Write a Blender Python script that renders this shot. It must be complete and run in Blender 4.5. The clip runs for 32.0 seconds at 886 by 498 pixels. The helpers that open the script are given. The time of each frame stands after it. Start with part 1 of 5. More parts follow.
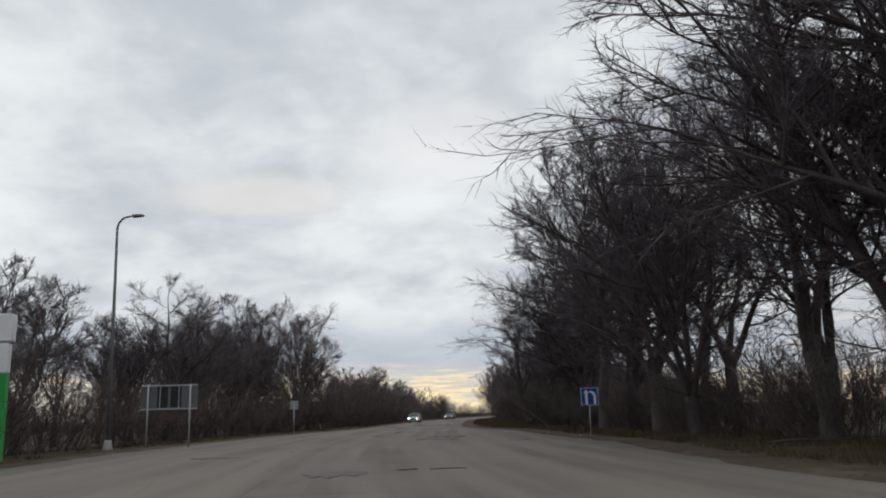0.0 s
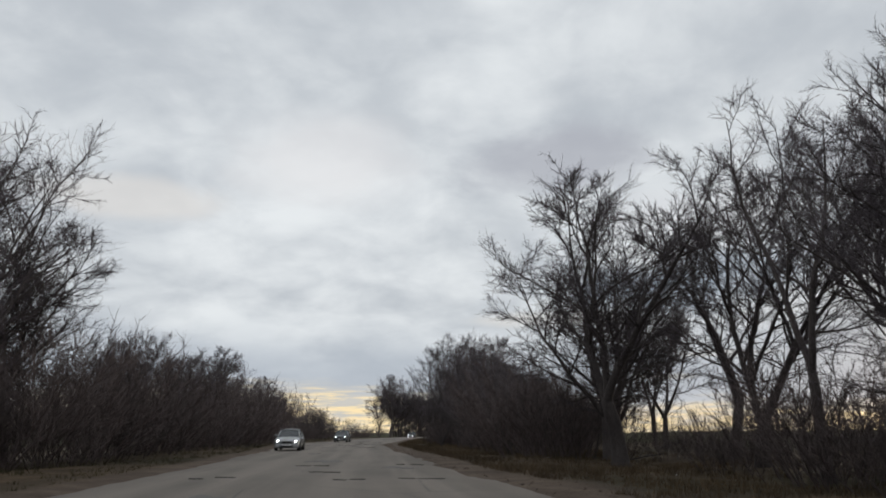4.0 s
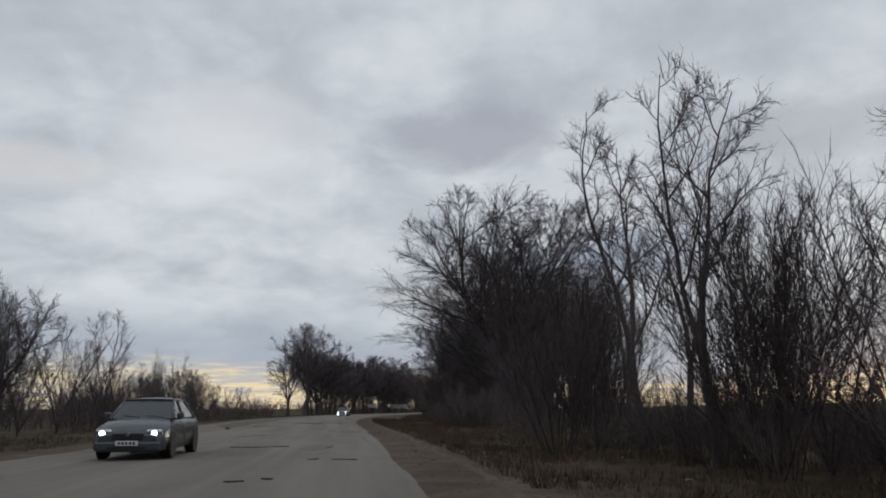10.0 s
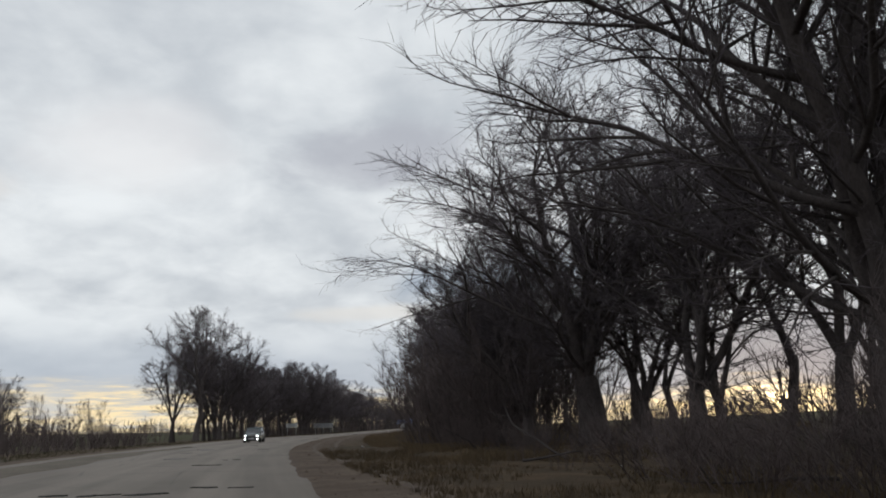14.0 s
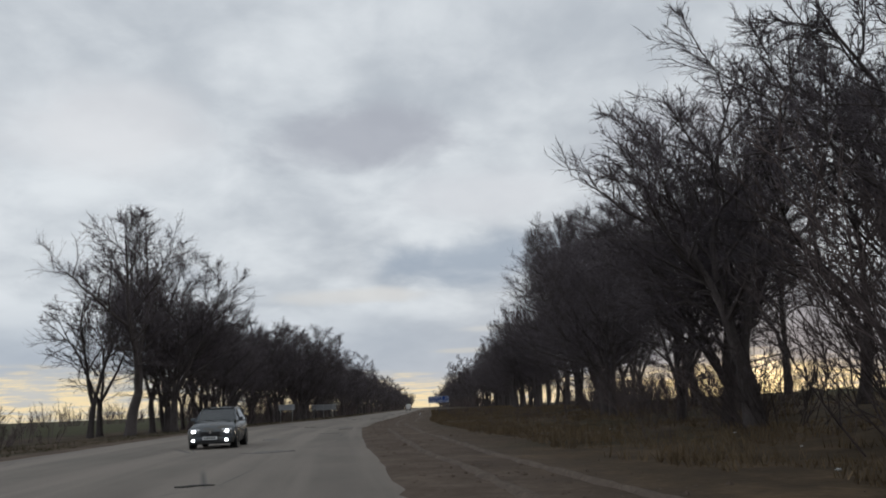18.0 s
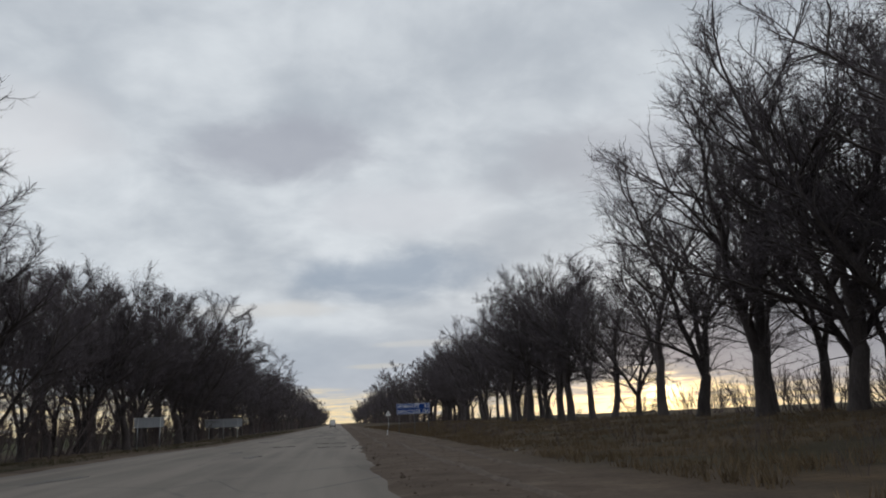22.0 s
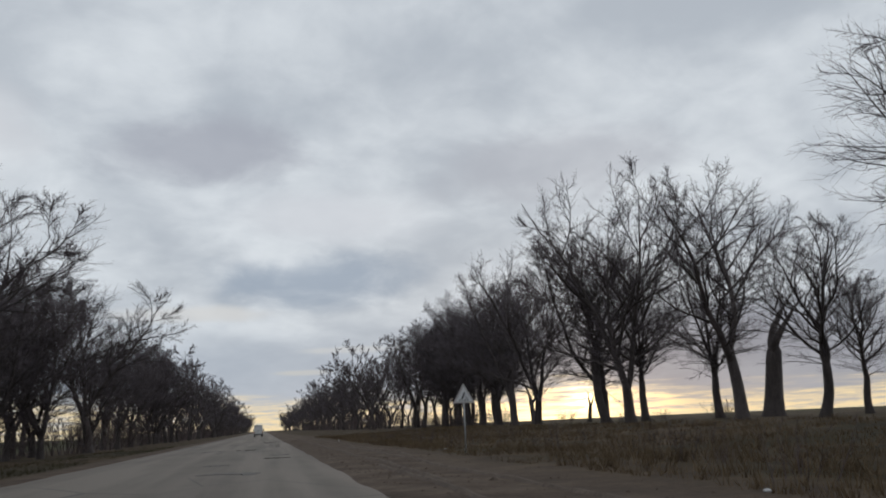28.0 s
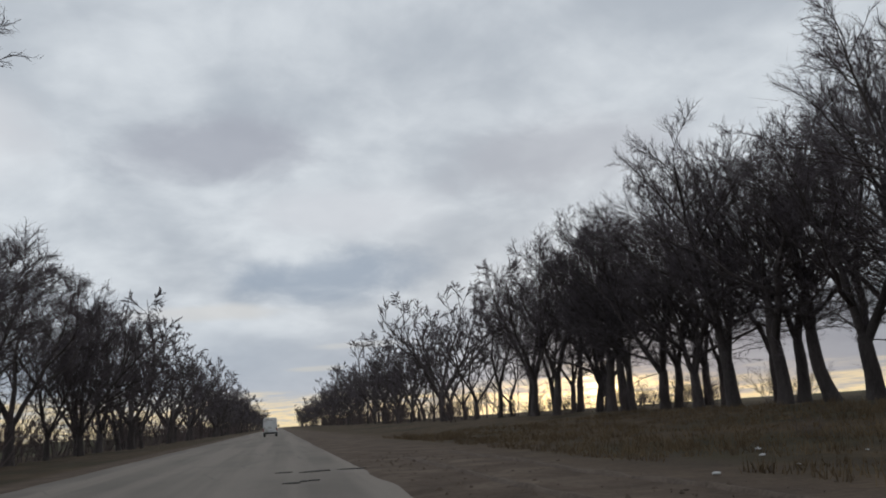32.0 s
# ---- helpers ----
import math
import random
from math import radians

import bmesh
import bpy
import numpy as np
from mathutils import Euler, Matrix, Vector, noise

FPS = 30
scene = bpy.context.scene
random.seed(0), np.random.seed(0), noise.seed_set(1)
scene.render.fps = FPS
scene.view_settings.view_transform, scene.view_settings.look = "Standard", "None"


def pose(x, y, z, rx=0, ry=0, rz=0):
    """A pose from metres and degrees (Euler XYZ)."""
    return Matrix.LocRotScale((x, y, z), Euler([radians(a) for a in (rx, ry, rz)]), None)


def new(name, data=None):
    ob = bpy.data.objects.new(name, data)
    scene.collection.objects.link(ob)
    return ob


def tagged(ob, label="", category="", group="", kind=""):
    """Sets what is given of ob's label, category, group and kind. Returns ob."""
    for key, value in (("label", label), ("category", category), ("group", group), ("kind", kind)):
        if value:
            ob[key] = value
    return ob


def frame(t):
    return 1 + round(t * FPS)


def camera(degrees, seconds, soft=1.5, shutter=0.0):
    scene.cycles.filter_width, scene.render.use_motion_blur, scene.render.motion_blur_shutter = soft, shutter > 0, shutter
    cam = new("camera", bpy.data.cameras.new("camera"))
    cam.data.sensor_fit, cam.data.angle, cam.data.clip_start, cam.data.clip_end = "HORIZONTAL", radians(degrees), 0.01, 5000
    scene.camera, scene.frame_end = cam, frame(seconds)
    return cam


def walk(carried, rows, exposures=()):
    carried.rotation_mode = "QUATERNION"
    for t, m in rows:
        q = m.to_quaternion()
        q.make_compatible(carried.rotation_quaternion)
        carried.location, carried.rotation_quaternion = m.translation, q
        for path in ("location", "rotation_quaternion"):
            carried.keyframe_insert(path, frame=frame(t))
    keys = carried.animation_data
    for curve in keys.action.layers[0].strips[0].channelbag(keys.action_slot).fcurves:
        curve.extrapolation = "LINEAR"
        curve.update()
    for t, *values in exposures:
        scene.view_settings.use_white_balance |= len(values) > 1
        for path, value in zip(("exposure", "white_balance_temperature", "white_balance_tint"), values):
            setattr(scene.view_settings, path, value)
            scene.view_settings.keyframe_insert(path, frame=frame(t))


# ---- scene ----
cam = camera(58.7, 32.0, soft=1.9)

# path begin
ROWS = [
    (0.0, pose(83.61, 0.00, 1.20, 101.81, 1.49, 22.51)),
    (0.5, pose(79.43, 7.26, 1.20, 102.11, 0.23, 20.91)),
    (1.0, pose(75.51, 14.47, 1.20, 102.24, -0.83, 18.69)),
    (1.5, pose(71.84, 21.64, 1.20, 102.99, 0.06, 16.57)),
    (2.0, pose(68.43, 28.74, 1.20, 102.79, 1.02, 15.79)),
    (2.5, pose(65.27, 35.77, 1.20, 102.82, -0.17, 14.59)),
    (3.0, pose(62.34, 42.77, 1.20, 103.06, -0.48, 13.20)),
    (3.5, pose(59.55, 49.71, 1.20, 103.06, -1.61, 12.42)),
    (4.0, pose(56.86, 56.55, 1.20, 103.16, -0.30, 13.01)),
    (4.5, pose(54.24, 63.30, 1.20, 103.46, 0.19, 12.72)),
    (6.5, pose(44.89, 90.49, 1.20, 101.33, 0.56, 1.98)),
    (7.0, pose(42.77, 97.34, 1.20, 101.54, 1.00, 2.61)),
    (7.5, pose(40.63, 104.11, 1.20, 101.06, 1.35, 3.66)),
    (8.0, pose(38.46, 110.81, 1.20, 100.29, 1.05, 4.12)),
    (8.5, pose(36.33, 117.33, 1.20, 100.79, 1.51, 4.65)),
    (9.0, pose(34.30, 123.56, 1.20, 101.07, 2.90, 9.60)),
    (9.5, pose(32.36, 129.50, 1.20, 101.50, 0.31, 11.65)),
    (10.0, pose(30.57, 135.33, 1.20, 101.46, 0.08, 6.16)),
    (10.5, pose(28.96, 141.25, 1.20, 101.44, 1.87, 2.79)),
    (11.0, pose(27.53, 147.25, 1.20, 101.47, 1.70, 1.82)),
    (11.5, pose(26.19, 153.32, 1.20, 101.00, 1.78, 1.40)),
    (12.0, pose(24.79, 159.49, 1.20, 101.21, 0.59, 1.70)),
    (12.5, pose(23.35, 165.76, 1.20, 101.15, 1.36, 2.21)),
    (13.0, pose(21.86, 172.11, 1.20, 101.22, 1.14, 2.18)),
    (13.5, pose(20.35, 178.46, 1.20, 101.13, 1.87, 1.94)),
    (14.0, pose(18.84, 184.75, 1.20, 102.63, 1.37, -0.01)),
    (14.5, pose(17.34, 190.96, 1.20, 101.68, 2.63, -0.25)),
    (15.0, pose(15.84, 197.10, 1.20, 101.35, 2.37, 2.32)),
    (15.5, pose(14.40, 203.17, 1.20, 101.28, 2.39, 2.17)),
    (17.5, pose(9.19, 227.86, 1.20, 101.04, 2.34, -1.68)),
    (18.0, pose(8.06, 234.22, 1.20, 101.29, 2.26, -1.08)),
    (18.5, pose(7.06, 240.67, 1.20, 102.20, 2.42, -1.63)),
    (19.0, pose(6.18, 247.21, 1.20, 102.41, 1.14, -3.17)),
    (19.5, pose(5.39, 253.85, 1.20, 102.21, 1.72, -4.33)),
    (20.0, pose(4.67, 260.57, 1.20, 102.36, 1.63, -4.30)),
    (20.5, pose(4.01, 267.35, 1.20, 102.24, 1.71, -4.46)),
    (21.0, pose(3.39, 274.20, 1.20, 102.51, 1.15, -5.47)),
    (21.5, pose(2.79, 281.09, 1.20, 102.52, 2.08, -6.65)),
    (22.0, pose(2.22, 288.04, 1.20, 102.17, 2.49, -7.36)),
    (22.5, pose(1.75, 295.06, 1.20, 102.01, 1.49, -7.67)),
    (23.0, pose(1.46, 302.16, 1.20, 102.06, 2.56, -7.83)),
    (23.5, pose(1.35, 309.34, 1.20, 101.92, 2.24, -8.24)),
    (24.0, pose(1.35, 316.61, 1.20, 102.01, 3.00, -7.57)),
    (24.5, pose(1.35, 323.94, 1.20, 102.21, 1.58, -7.81)),
    (26.5, pose(1.35, 354.97, 1.20, 102.79, 2.50, -12.35)),
    (27.0, pose(1.35, 363.10, 1.20, 102.75, 2.49, -12.44)),
    (27.5, pose(1.35, 371.22, 1.20, 102.68, 2.42, -12.39)),
    (28.0, pose(1.35, 379.32, 1.20, 102.47, 2.42, -12.49)),
    (28.5, pose(1.35, 387.39, 1.20, 102.88, 3.07, -11.26)),
    (29.0, pose(1.35, 395.46, 1.20, 102.77, 2.47, -11.20)),
    (29.5, pose(1.35, 403.56, 1.20, 102.45, 1.84, -11.09)),
    (30.0, pose(1.35, 411.74, 1.20, 102.52, 2.26, -11.24)),
    (30.5, pose(1.35, 420.02, 1.20, 102.16, 2.72, -11.21)),
    (31.0, pose(1.35, 428.39, 1.20, 102.17, 3.04, -11.32)),
    (31.5, pose(1.35, 436.85, 1.20, 102.15, 3.55, -11.15)),
    (32.0, pose(1.35, 445.40, 1.20, 102.00, 3.69, -11.48)),
]
START = (83.610, 0.000)
TURN = [30.5, 29.0, 27.2, 25.4, 23.5, 21.9, 21.5, 20.9, 19.6, 18.2, 17.1, 17.6, 18.1, 18.1, 17.8, 14.8, 12.5, 12.8, 13.2, 13.4, 13.6, 13.6, 12.7, 11.7, 10.7, 8.9, 7.1, 6.2, 5.3, 5.0, 4.6, 2.7, 0.6, 0.0, 0.0, 0.0, 0.0, 0.0, 0.0, 0.0, 0.0, 0.0, 0.0, 0.0, 0.0, 0.0]
# path end
EXPOSURES = [(0.0, 0.24, 6720, 10), (2.5, 0.2, 6700, 10), (4.5, 0.12, 6700, 10), (6.5, 0.0, 6530, 10), (11.0, -0.06, 6500, 10), (13.0, 0.14, 6650, 10), (15.5, 0.24, 6720, 10), (18.0, 0.05, 6550, 10), (20.0, 0.0, 6520, 10), (32.0, 0.0, 6480, 10)]
walk(cam, ROWS, EXPOSURES)

# where things stand: station along the road and offset from its centre
VAN = (574, 0.4)
SILVER_CAR = (119, -3.4)
DARK_CAR = (168, -3.4)
HATCH = (279.2, -2.6)
DIRECTION_SIGN = (385.0, 10.2)
LEFT_BOARD = (428, -15.0)
FIRST_BOARD = (39.2, -8.6)
SMALL_BOARD = (67, -8.0)
LAMP = (37.0, -10.55)
PYLON = (25, -10.2)
LANE_SIGN = (40.6, 12.1)
WARNING = (426.6, 10.1)
MARKER = (378, 7.0)
SEAMS = [(481, 2.4, 1.8), (477, 2.0, 0.7), (353, 1.8, 1.6), (345, 1.9, 1.3), (349, -0.8, 1.0), (346, 3.0, 0.6), (342, 3.4, 0.7), (136, 0.4, 1.6), (148, 0.9, 1.3), (141, -0.6, 1.0), (154, 1.1, 1.9), (131, 1.6, 1.2), (214, -1.6, 1.7), (227, -0.2, 0.8), (215, 0.8, 1.0), (232, 0.6, 0.9), (39, 4.2, 1.8), (43, 4.6, 1.9), (85, -1.9, 1.1), (93, 0.2, 1.0), (84, 1.8, 0.9), (95, 3.9, 1.0), (85, 3.7, 1.2), (88, 0.9, 0.8), (172, -1.2, 1.4), (166, 1.3, 0.9), (160, 0.2, 0.8), (250, 1.2, 0.8), (262, -0.4, 0.9), (300, 1.9, 0.9), (310, -1.1, 1.0), (372, 1.7, 1.0), (389, 2.9, 1.2), (405, 1.1, 0.9), (430, 2.2, 1.2), (447, 0.3, 1.0), (463, 2.5, 0.9), (18, 3.0, 1.2), (56, 1.9, 1.3), (72, 0.4, 1.0)]
LITTER = [(341, 7.2), (352, 10.3), (356, 12.0), (140, 8.6), (137, 9.6), (160, 8.0), (330, 8.8), (471, 8.6), (474, 11.4), (476, 12.6), (432, 10.4), (366, 9.0), (30, 13.0), (46, 12.4), (40, 13.4), (228, 11.5), (404, 9.2), (251, 7.6)]


# ---------------------------------------------------------------- the road's line: station s (metres along), offset to the right
STEP = 1.0
END = 1500.0
_line = []


def _build_line():
    x, y = START
    n = int(END / STEP)
    for i in range(n + 1):
        k = i * STEP / 10.0
        j = int(k)
        if j + 1 < len(TURN):
            h = TURN[j] + (TURN[j + 1] - TURN[j]) * (k - j)
        else:
            h = TURN[-1]
        h = radians(h)
        _line.append((x, y, h))
        x -= math.sin(h) * STEP
        y += math.cos(h) * STEP


_build_line()
LANE = 1.35


def road_frame(s):
    if s <= 0:
        x, y, h = _line[0]
        return x + math.sin(h) * -s, y - math.cos(h) * -s, h
    i = min(int(s / STEP), len(_line) - 2)
    f = s / STEP - i
    a, b = _line[i], _line[i + 1]
    if f > 1:
        return a[0], a[1] + (s - i * STEP), a[2]
    return a[0] + (b[0] - a[0]) * f, a[1] + (b[1] - a[1]) * f, a[2] + (b[2] - a[2]) * f


def step_between(v, knots):
    if v <= knots[0][0]:
        return knots[0][1]
    for (a, p), (b, q) in zip(knots, knots[1:]):
        if v <= b:
            u = (v - a) / (b - a)
            u = u * u * (3 - 2 * u)
            return p + (q - p) * u
    return knots[-1][1]


LEFT_EDGE = [(0, -9.8), (33, -8.8), (52, -7.6), (80, -4.0), (92, -3.9), (110, -4.7), (150, -6.6), (190, -6.4), (205, -9.2), (300, -9.2), (345, -8.4), (365, -6.4), (400, -5.7), (440, -5.7)]
RIGHT_EDGE = [(0, 9.4), (18, 10.0), (32, 11.0), (48, 10.0), (80, 5.8), (95, 5.0), (125, 3.8), (150, 3.2), (230, 3.0), (280, 3.1), (330, 3.4), (360, 3.8), (420, 4.0)]
RISE_RIGHT = [(0, -0.02), (4, -0.05), (9, -0.10), (14, 0.15), (20, 0.6), (27, 1.1), (36, 1.45), (70, 2.2), (180, 3.9), (420, 6.5), (1500, 9.0)]
RISE_LATE = [(0, -0.02), (4, -0.05), (9, -0.10), (14, 0.08), (20, 0.32), (27, 0.62), (36, 0.80), (70, 0.75), (180, 0.1), (420, -1.2), (1500, -5.0)]
RISE_LEFT = [(0, -0.02), (4, -0.06), (9, -0.3), (20, -0.45), (60, -0.3), (300, -1.0), (1500, 2.0)]


def ground_z(s, off):
    """Height of the ground sheet at a station and an offset from the road's centre."""
    if off >= 0:
        e = step_between(s, RIGHT_EDGE)
        if off < e:
            return -0.08
        k = step_between(s, [(0, 0.7), (80, 0.85), (170, 0.85), (250, 0.9), (330, 0.9)])
        late = step_between(s, [(290, 0.0), (370, 1.0)])
        z = step_between(off - e, RISE_RIGHT) * k * (1 - late) + step_between(off - e, RISE_LATE) * late
    else:
        e = -step_between(s, LEFT_EDGE)
        if -off < e:
            return -0.08
        z = step_between(-off - e, RISE_LEFT)
    d = min(1.0, (abs(off) - e) / 8.0)
    x, y, h = road_frame(s)
    px, py = x + (off - LANE) * math.cos(h), y + (off - LANE) * math.sin(h)
    return z + d * (0.16 * noise.noise((px * 0.13, py * 0.13, 2.0)) + 0.07 * noise.noise((px * 0.5, py * 0.5, 7.0)))


FAN = radians(15)


def place_xy(s, off):
    x, y, h = road_frame(s)
    near = max(-60.0, min(60.0, off - LANE))
    far = off - LANE - near
    return x + near * math.cos(h) + far * math.cos(FAN), y + near * math.sin(h) + far * math.sin(FAN)


def at(s, off, lift=0.0):
    x, y = place_xy(s, off)
    return Vector((x, y, ground_z(s, off) + lift))


def heading(s):
    return math.degrees(road_frame(s)[2])


# ---------------------------------------------------------------- sky and sun
SUN_AZ = radians(22.0)      # to the right of the last straight
SUN_EL = radians(4.0)


def make_world():
    w = bpy.data.worlds.new("overcast_sky")
    scene.world = w
    w.use_nodes = True
    nt = w.node_tree
    nt.nodes.clear()
    N, L = nt.nodes, nt.links

    def node(kind, **kw):
        n = N.new(kind)
        for k, v in kw.items():
            if k == "op":
                n.operation = v
            elif k == "blend":
                n.blend_type = v
        return n

    def math_(op, a, b=None, c=None, clamp=False):
        n = node("ShaderNodeMath", op=op)
        n.use_clamp = clamp
        for i, v in enumerate((a, b, c)):
            if v is None:
                continue
            if isinstance(v, (int, float)):
                n.inputs[i].default_value = v
            else:
                L.new(v, n.inputs[i])
        return n.outputs[0]

    def band(v, lo, hi, a=0.0, b=1.0):
        n = node("ShaderNodeMapRange")
        n.interpolation_type = "SMOOTHSTEP"
        L.new(v, n.inputs[0])
        for i, q in enumerate((lo, hi, a, b)):
            n.inputs[i + 1].default_value = q
        return n.outputs[0]

    def mix(f, a, b, blend="MIX"):
        n = N.new("ShaderNodeMix")
        n.data_type, n.blend_type = "RGBA", blend
        for sock, v in ((n.inputs[0], f), (n.inputs[6], a), (n.inputs[7], b)):
            if isinstance(v, (int, float)):
                sock.default_value = v
            elif isinstance(v, tuple):
                sock.default_value = (*v, 1)
            else:
                L.new(v, sock)
        return n.outputs[2]

    def fractal(vec, scale, detail=5.0, rough=0.5, dist=0.0):
        n = N.new("ShaderNodeTexNoise")
        n.inputs["Scale"].default_value = scale
        n.inputs["Detail"].default_value = detail
        n.inputs["Roughness"].default_value = rough
        n.inputs["Distortion"].default_value = dist
        L.new(vec, n.inputs["Vector"])
        return n.outputs["Fac"]

    co = N.new("ShaderNodeTexCoord").outputs["Generated"]
    sep = N.new("ShaderNodeSeparateXYZ")
    L.new(co, sep.inputs[0])
    X, Y, Z = sep.outputs
    zc = math_("MAXIMUM", Z, 0.0)
    den = math_("ADD", zc, 0.32)
    u, v = math_("DIVIDE", X, den), math_("DIVIDE", Y, den)
    comb = N.new("ShaderNodeCombineXYZ")
    L.new(u, comb.inputs[0]), L.new(v, comb.inputs[1])
    flat = comb.outputs[0]
    el = math_("MULTIPLY", math_("ARCSINE", Z), 57.29578)
    az = math_("MULTIPLY", math_("ARCTAN2", X, Y), 57.29578)

    big = fractal(flat, 1.7, 4.0, 0.5, 0.3)
    mid = fractal(flat, 4.2, 6.0, 0.55, 0.3)
    puff = fractal(flat, 9.5, 5.0, 0.55, 0.5)
    tone = math_("ADD", math_("ADD", math_("MULTIPLY", big, 0.54), math_("MULTIPLY", mid, 0.34)), math_("MULTIPLY", puff, 0.12))
    cloud = mix(band(tone, 0.37, 0.64), (0.475, 0.523, 0.583), (0.762, 0.812, 0.857))

    def blob(a0, e0, wa, we, strength):
        da = math_("DIVIDE", math_("SUBTRACT", az, a0), wa)
        de = math_("DIVIDE", math_("SUBTRACT", el, e0), we)
        r = math_("SQRT", math_("ADD", math_("MULTIPLY", da, da), math_("MULTIPLY", de, de)))
        r = math_("ADD", r, math_("MULTIPLY", math_("SUBTRACT", mid, 0.5), 1.6))
        return math_("MULTIPLY", band(r, 1.15, 0.35), strength)

    # the blue-grey cloud over the end of the road, the grey one above it, pale gaps between
    for a0, e0, wa, we, k, col in CLOUDS:
        cloud = mix(blob(a0, e0, wa, we, k), cloud, col)
    # low haze band: blue-grey between the yellow strip and the cloud deck
    low = fractal(flat, 3.5, 3.0, 0.5)
    haze = math_("MULTIPLY", band(math_("ADD", el, math_("MULTIPLY", low, 3.0)), 10.5, 5.0), 0.75)
    cloud = mix(haze, cloud, mix(band(az, 9.0, 24.0), (0.40, 0.46, 0.545), (0.285, 0.305, 0.36)))
    # bright torn strip over the horizon, warm round the sun's side
    wide = N.new("ShaderNodeCombineXYZ")
    L.new(math_("MULTIPLY", az, 0.05), wide.inputs[0])
    L.new(math_("MULTIPLY", el, 0.55), wide.inputs[1])
    streak = fractal(wide.outputs[0], 2.2, 5.0, 0.6)
    torn = math_("ADD", el, math_("MULTIPLY", math_("SUBTRACT", streak, 0.5), 4.4))
    torn = math_("SUBTRACT", torn, band(az, 2.0, -22.0, 0.0, 1.1))
    torn = math_("ADD", torn, band(az, 24.0, 36.0, 0.0, 0.7))
    shred = fractal(wide.outputs[0], 6.5, 5.0, 0.65)
    strip = math_("MULTIPLY", band(torn, 2.7, 1.0), band(math_("ADD", shred, math_("MULTIPLY", el, 0.035)), 0.66, 0.46, 0.25, 1.0))
    near_sun = band(math_("ABSOLUTE", math_("SUBTRACT", az, 12.0)), 95.0, 30.0)
    strip_col = mix(near_sun, (0.55, 0.56, 0.58), (0.98, 0.80, 0.48))
    glow = band(math_("ABSOLUTE", math_("SUBTRACT", az, 21.0)), 10.0, 1.0)
    strip_col = mix(math_("MULTIPLY", glow, band(el, 4.5, 1.0)), strip_col, (2.6, 2.0, 1.0))
    da, de = math_("SUBTRACT", az, 22.6), math_("MULTIPLY", math_("SUBTRACT", el, 1.6), 1.5)
    disc = math_("SQRT", math_("ADD", math_("MULTIPLY", da, da), math_("MULTIPLY", de, de)))
    strip_col = mix(band(disc, 2.2, 0.3), strip_col, (5.0, 3.9, 2.1))
    cloud = mix(math_("MULTIPLY", strip, 0.93), cloud, strip_col)
    ground = mix(band(el, -3.0, -0.2), (0.10, 0.09, 0.07), cloud)

    sky = N.new("ShaderNodeTexSky")
    sky.sky_type = "NISHITA"
    sky.sun_disc = False
    sky.sun_elevation, sky.sun_rotation = SUN_EL, SUN_AZ
    bg1 = N.new("ShaderNodeBackground")
    bg1.inputs["Strength"].default_value = 0.05
    L.new(sky.outputs[0], bg1.inputs["Color"])
    bg2 = N.new("ShaderNodeBackground")
    bg2.inputs["Strength"].default_value = 0.97
    L.new(ground, bg2.inputs["Color"])
    add = N.new("ShaderNodeMixShader")
    add.inputs[0].default_value = 0.95
    L.new(bg1.outputs[0], add.inputs[1]), L.new(bg2.outputs[0], add.inputs[2])
    out = N.new("ShaderNodeOutputWorld")
    L.new(add.outputs[0], out.inputs["Surface"])


CLOUDS = [
    (4.0, 10.4, 7.5, 2.3, 0.85, (0.335, 0.405, 0.50)),
    (-4.5, 19.2, 8.5, 2.6, 0.8, (0.40, 0.425, 0.49)),
    (4.5, 15.0, 8.0, 2.2, 0.7, (0.66, 0.69, 0.74)),
    (22.0, 18.0, 9.0, 3.5, 0.6, (0.46, 0.48, 0.535)),
    (-5.0, 8.0, 6.5, 0.7, 0.7, (0.70, 0.70, 0.69)),
    (-22.0, 19.0, 8.0, 4.0, 0.6, (0.74, 0.755, 0.79)),
    (-36.0, 15.5, 8.0, 1.6, 0.5, (0.78, 0.76, 0.74)),
    (30.0, 5.0, 16.0, 2.4, 0.8, (0.30, 0.325, 0.385)),
    (2.5, 3.9, 2.6, 0.22, 0.9, (1.0, 0.9, 0.68)),
    (6.0, 5.4, 4.0, 0.3, 0.7, (0.80, 0.78, 0.72)),
]
make_world()
sun = new("sun", bpy.data.lights.new("sun", "SUN"))
sun.data.energy, sun.data.angle, sun.data.color = 0.5, radians(14), (1.0, 0.86, 0.66)
sun.rotation_euler = (radians(90) - SUN_EL, 0, math.pi - SUN_AZ)


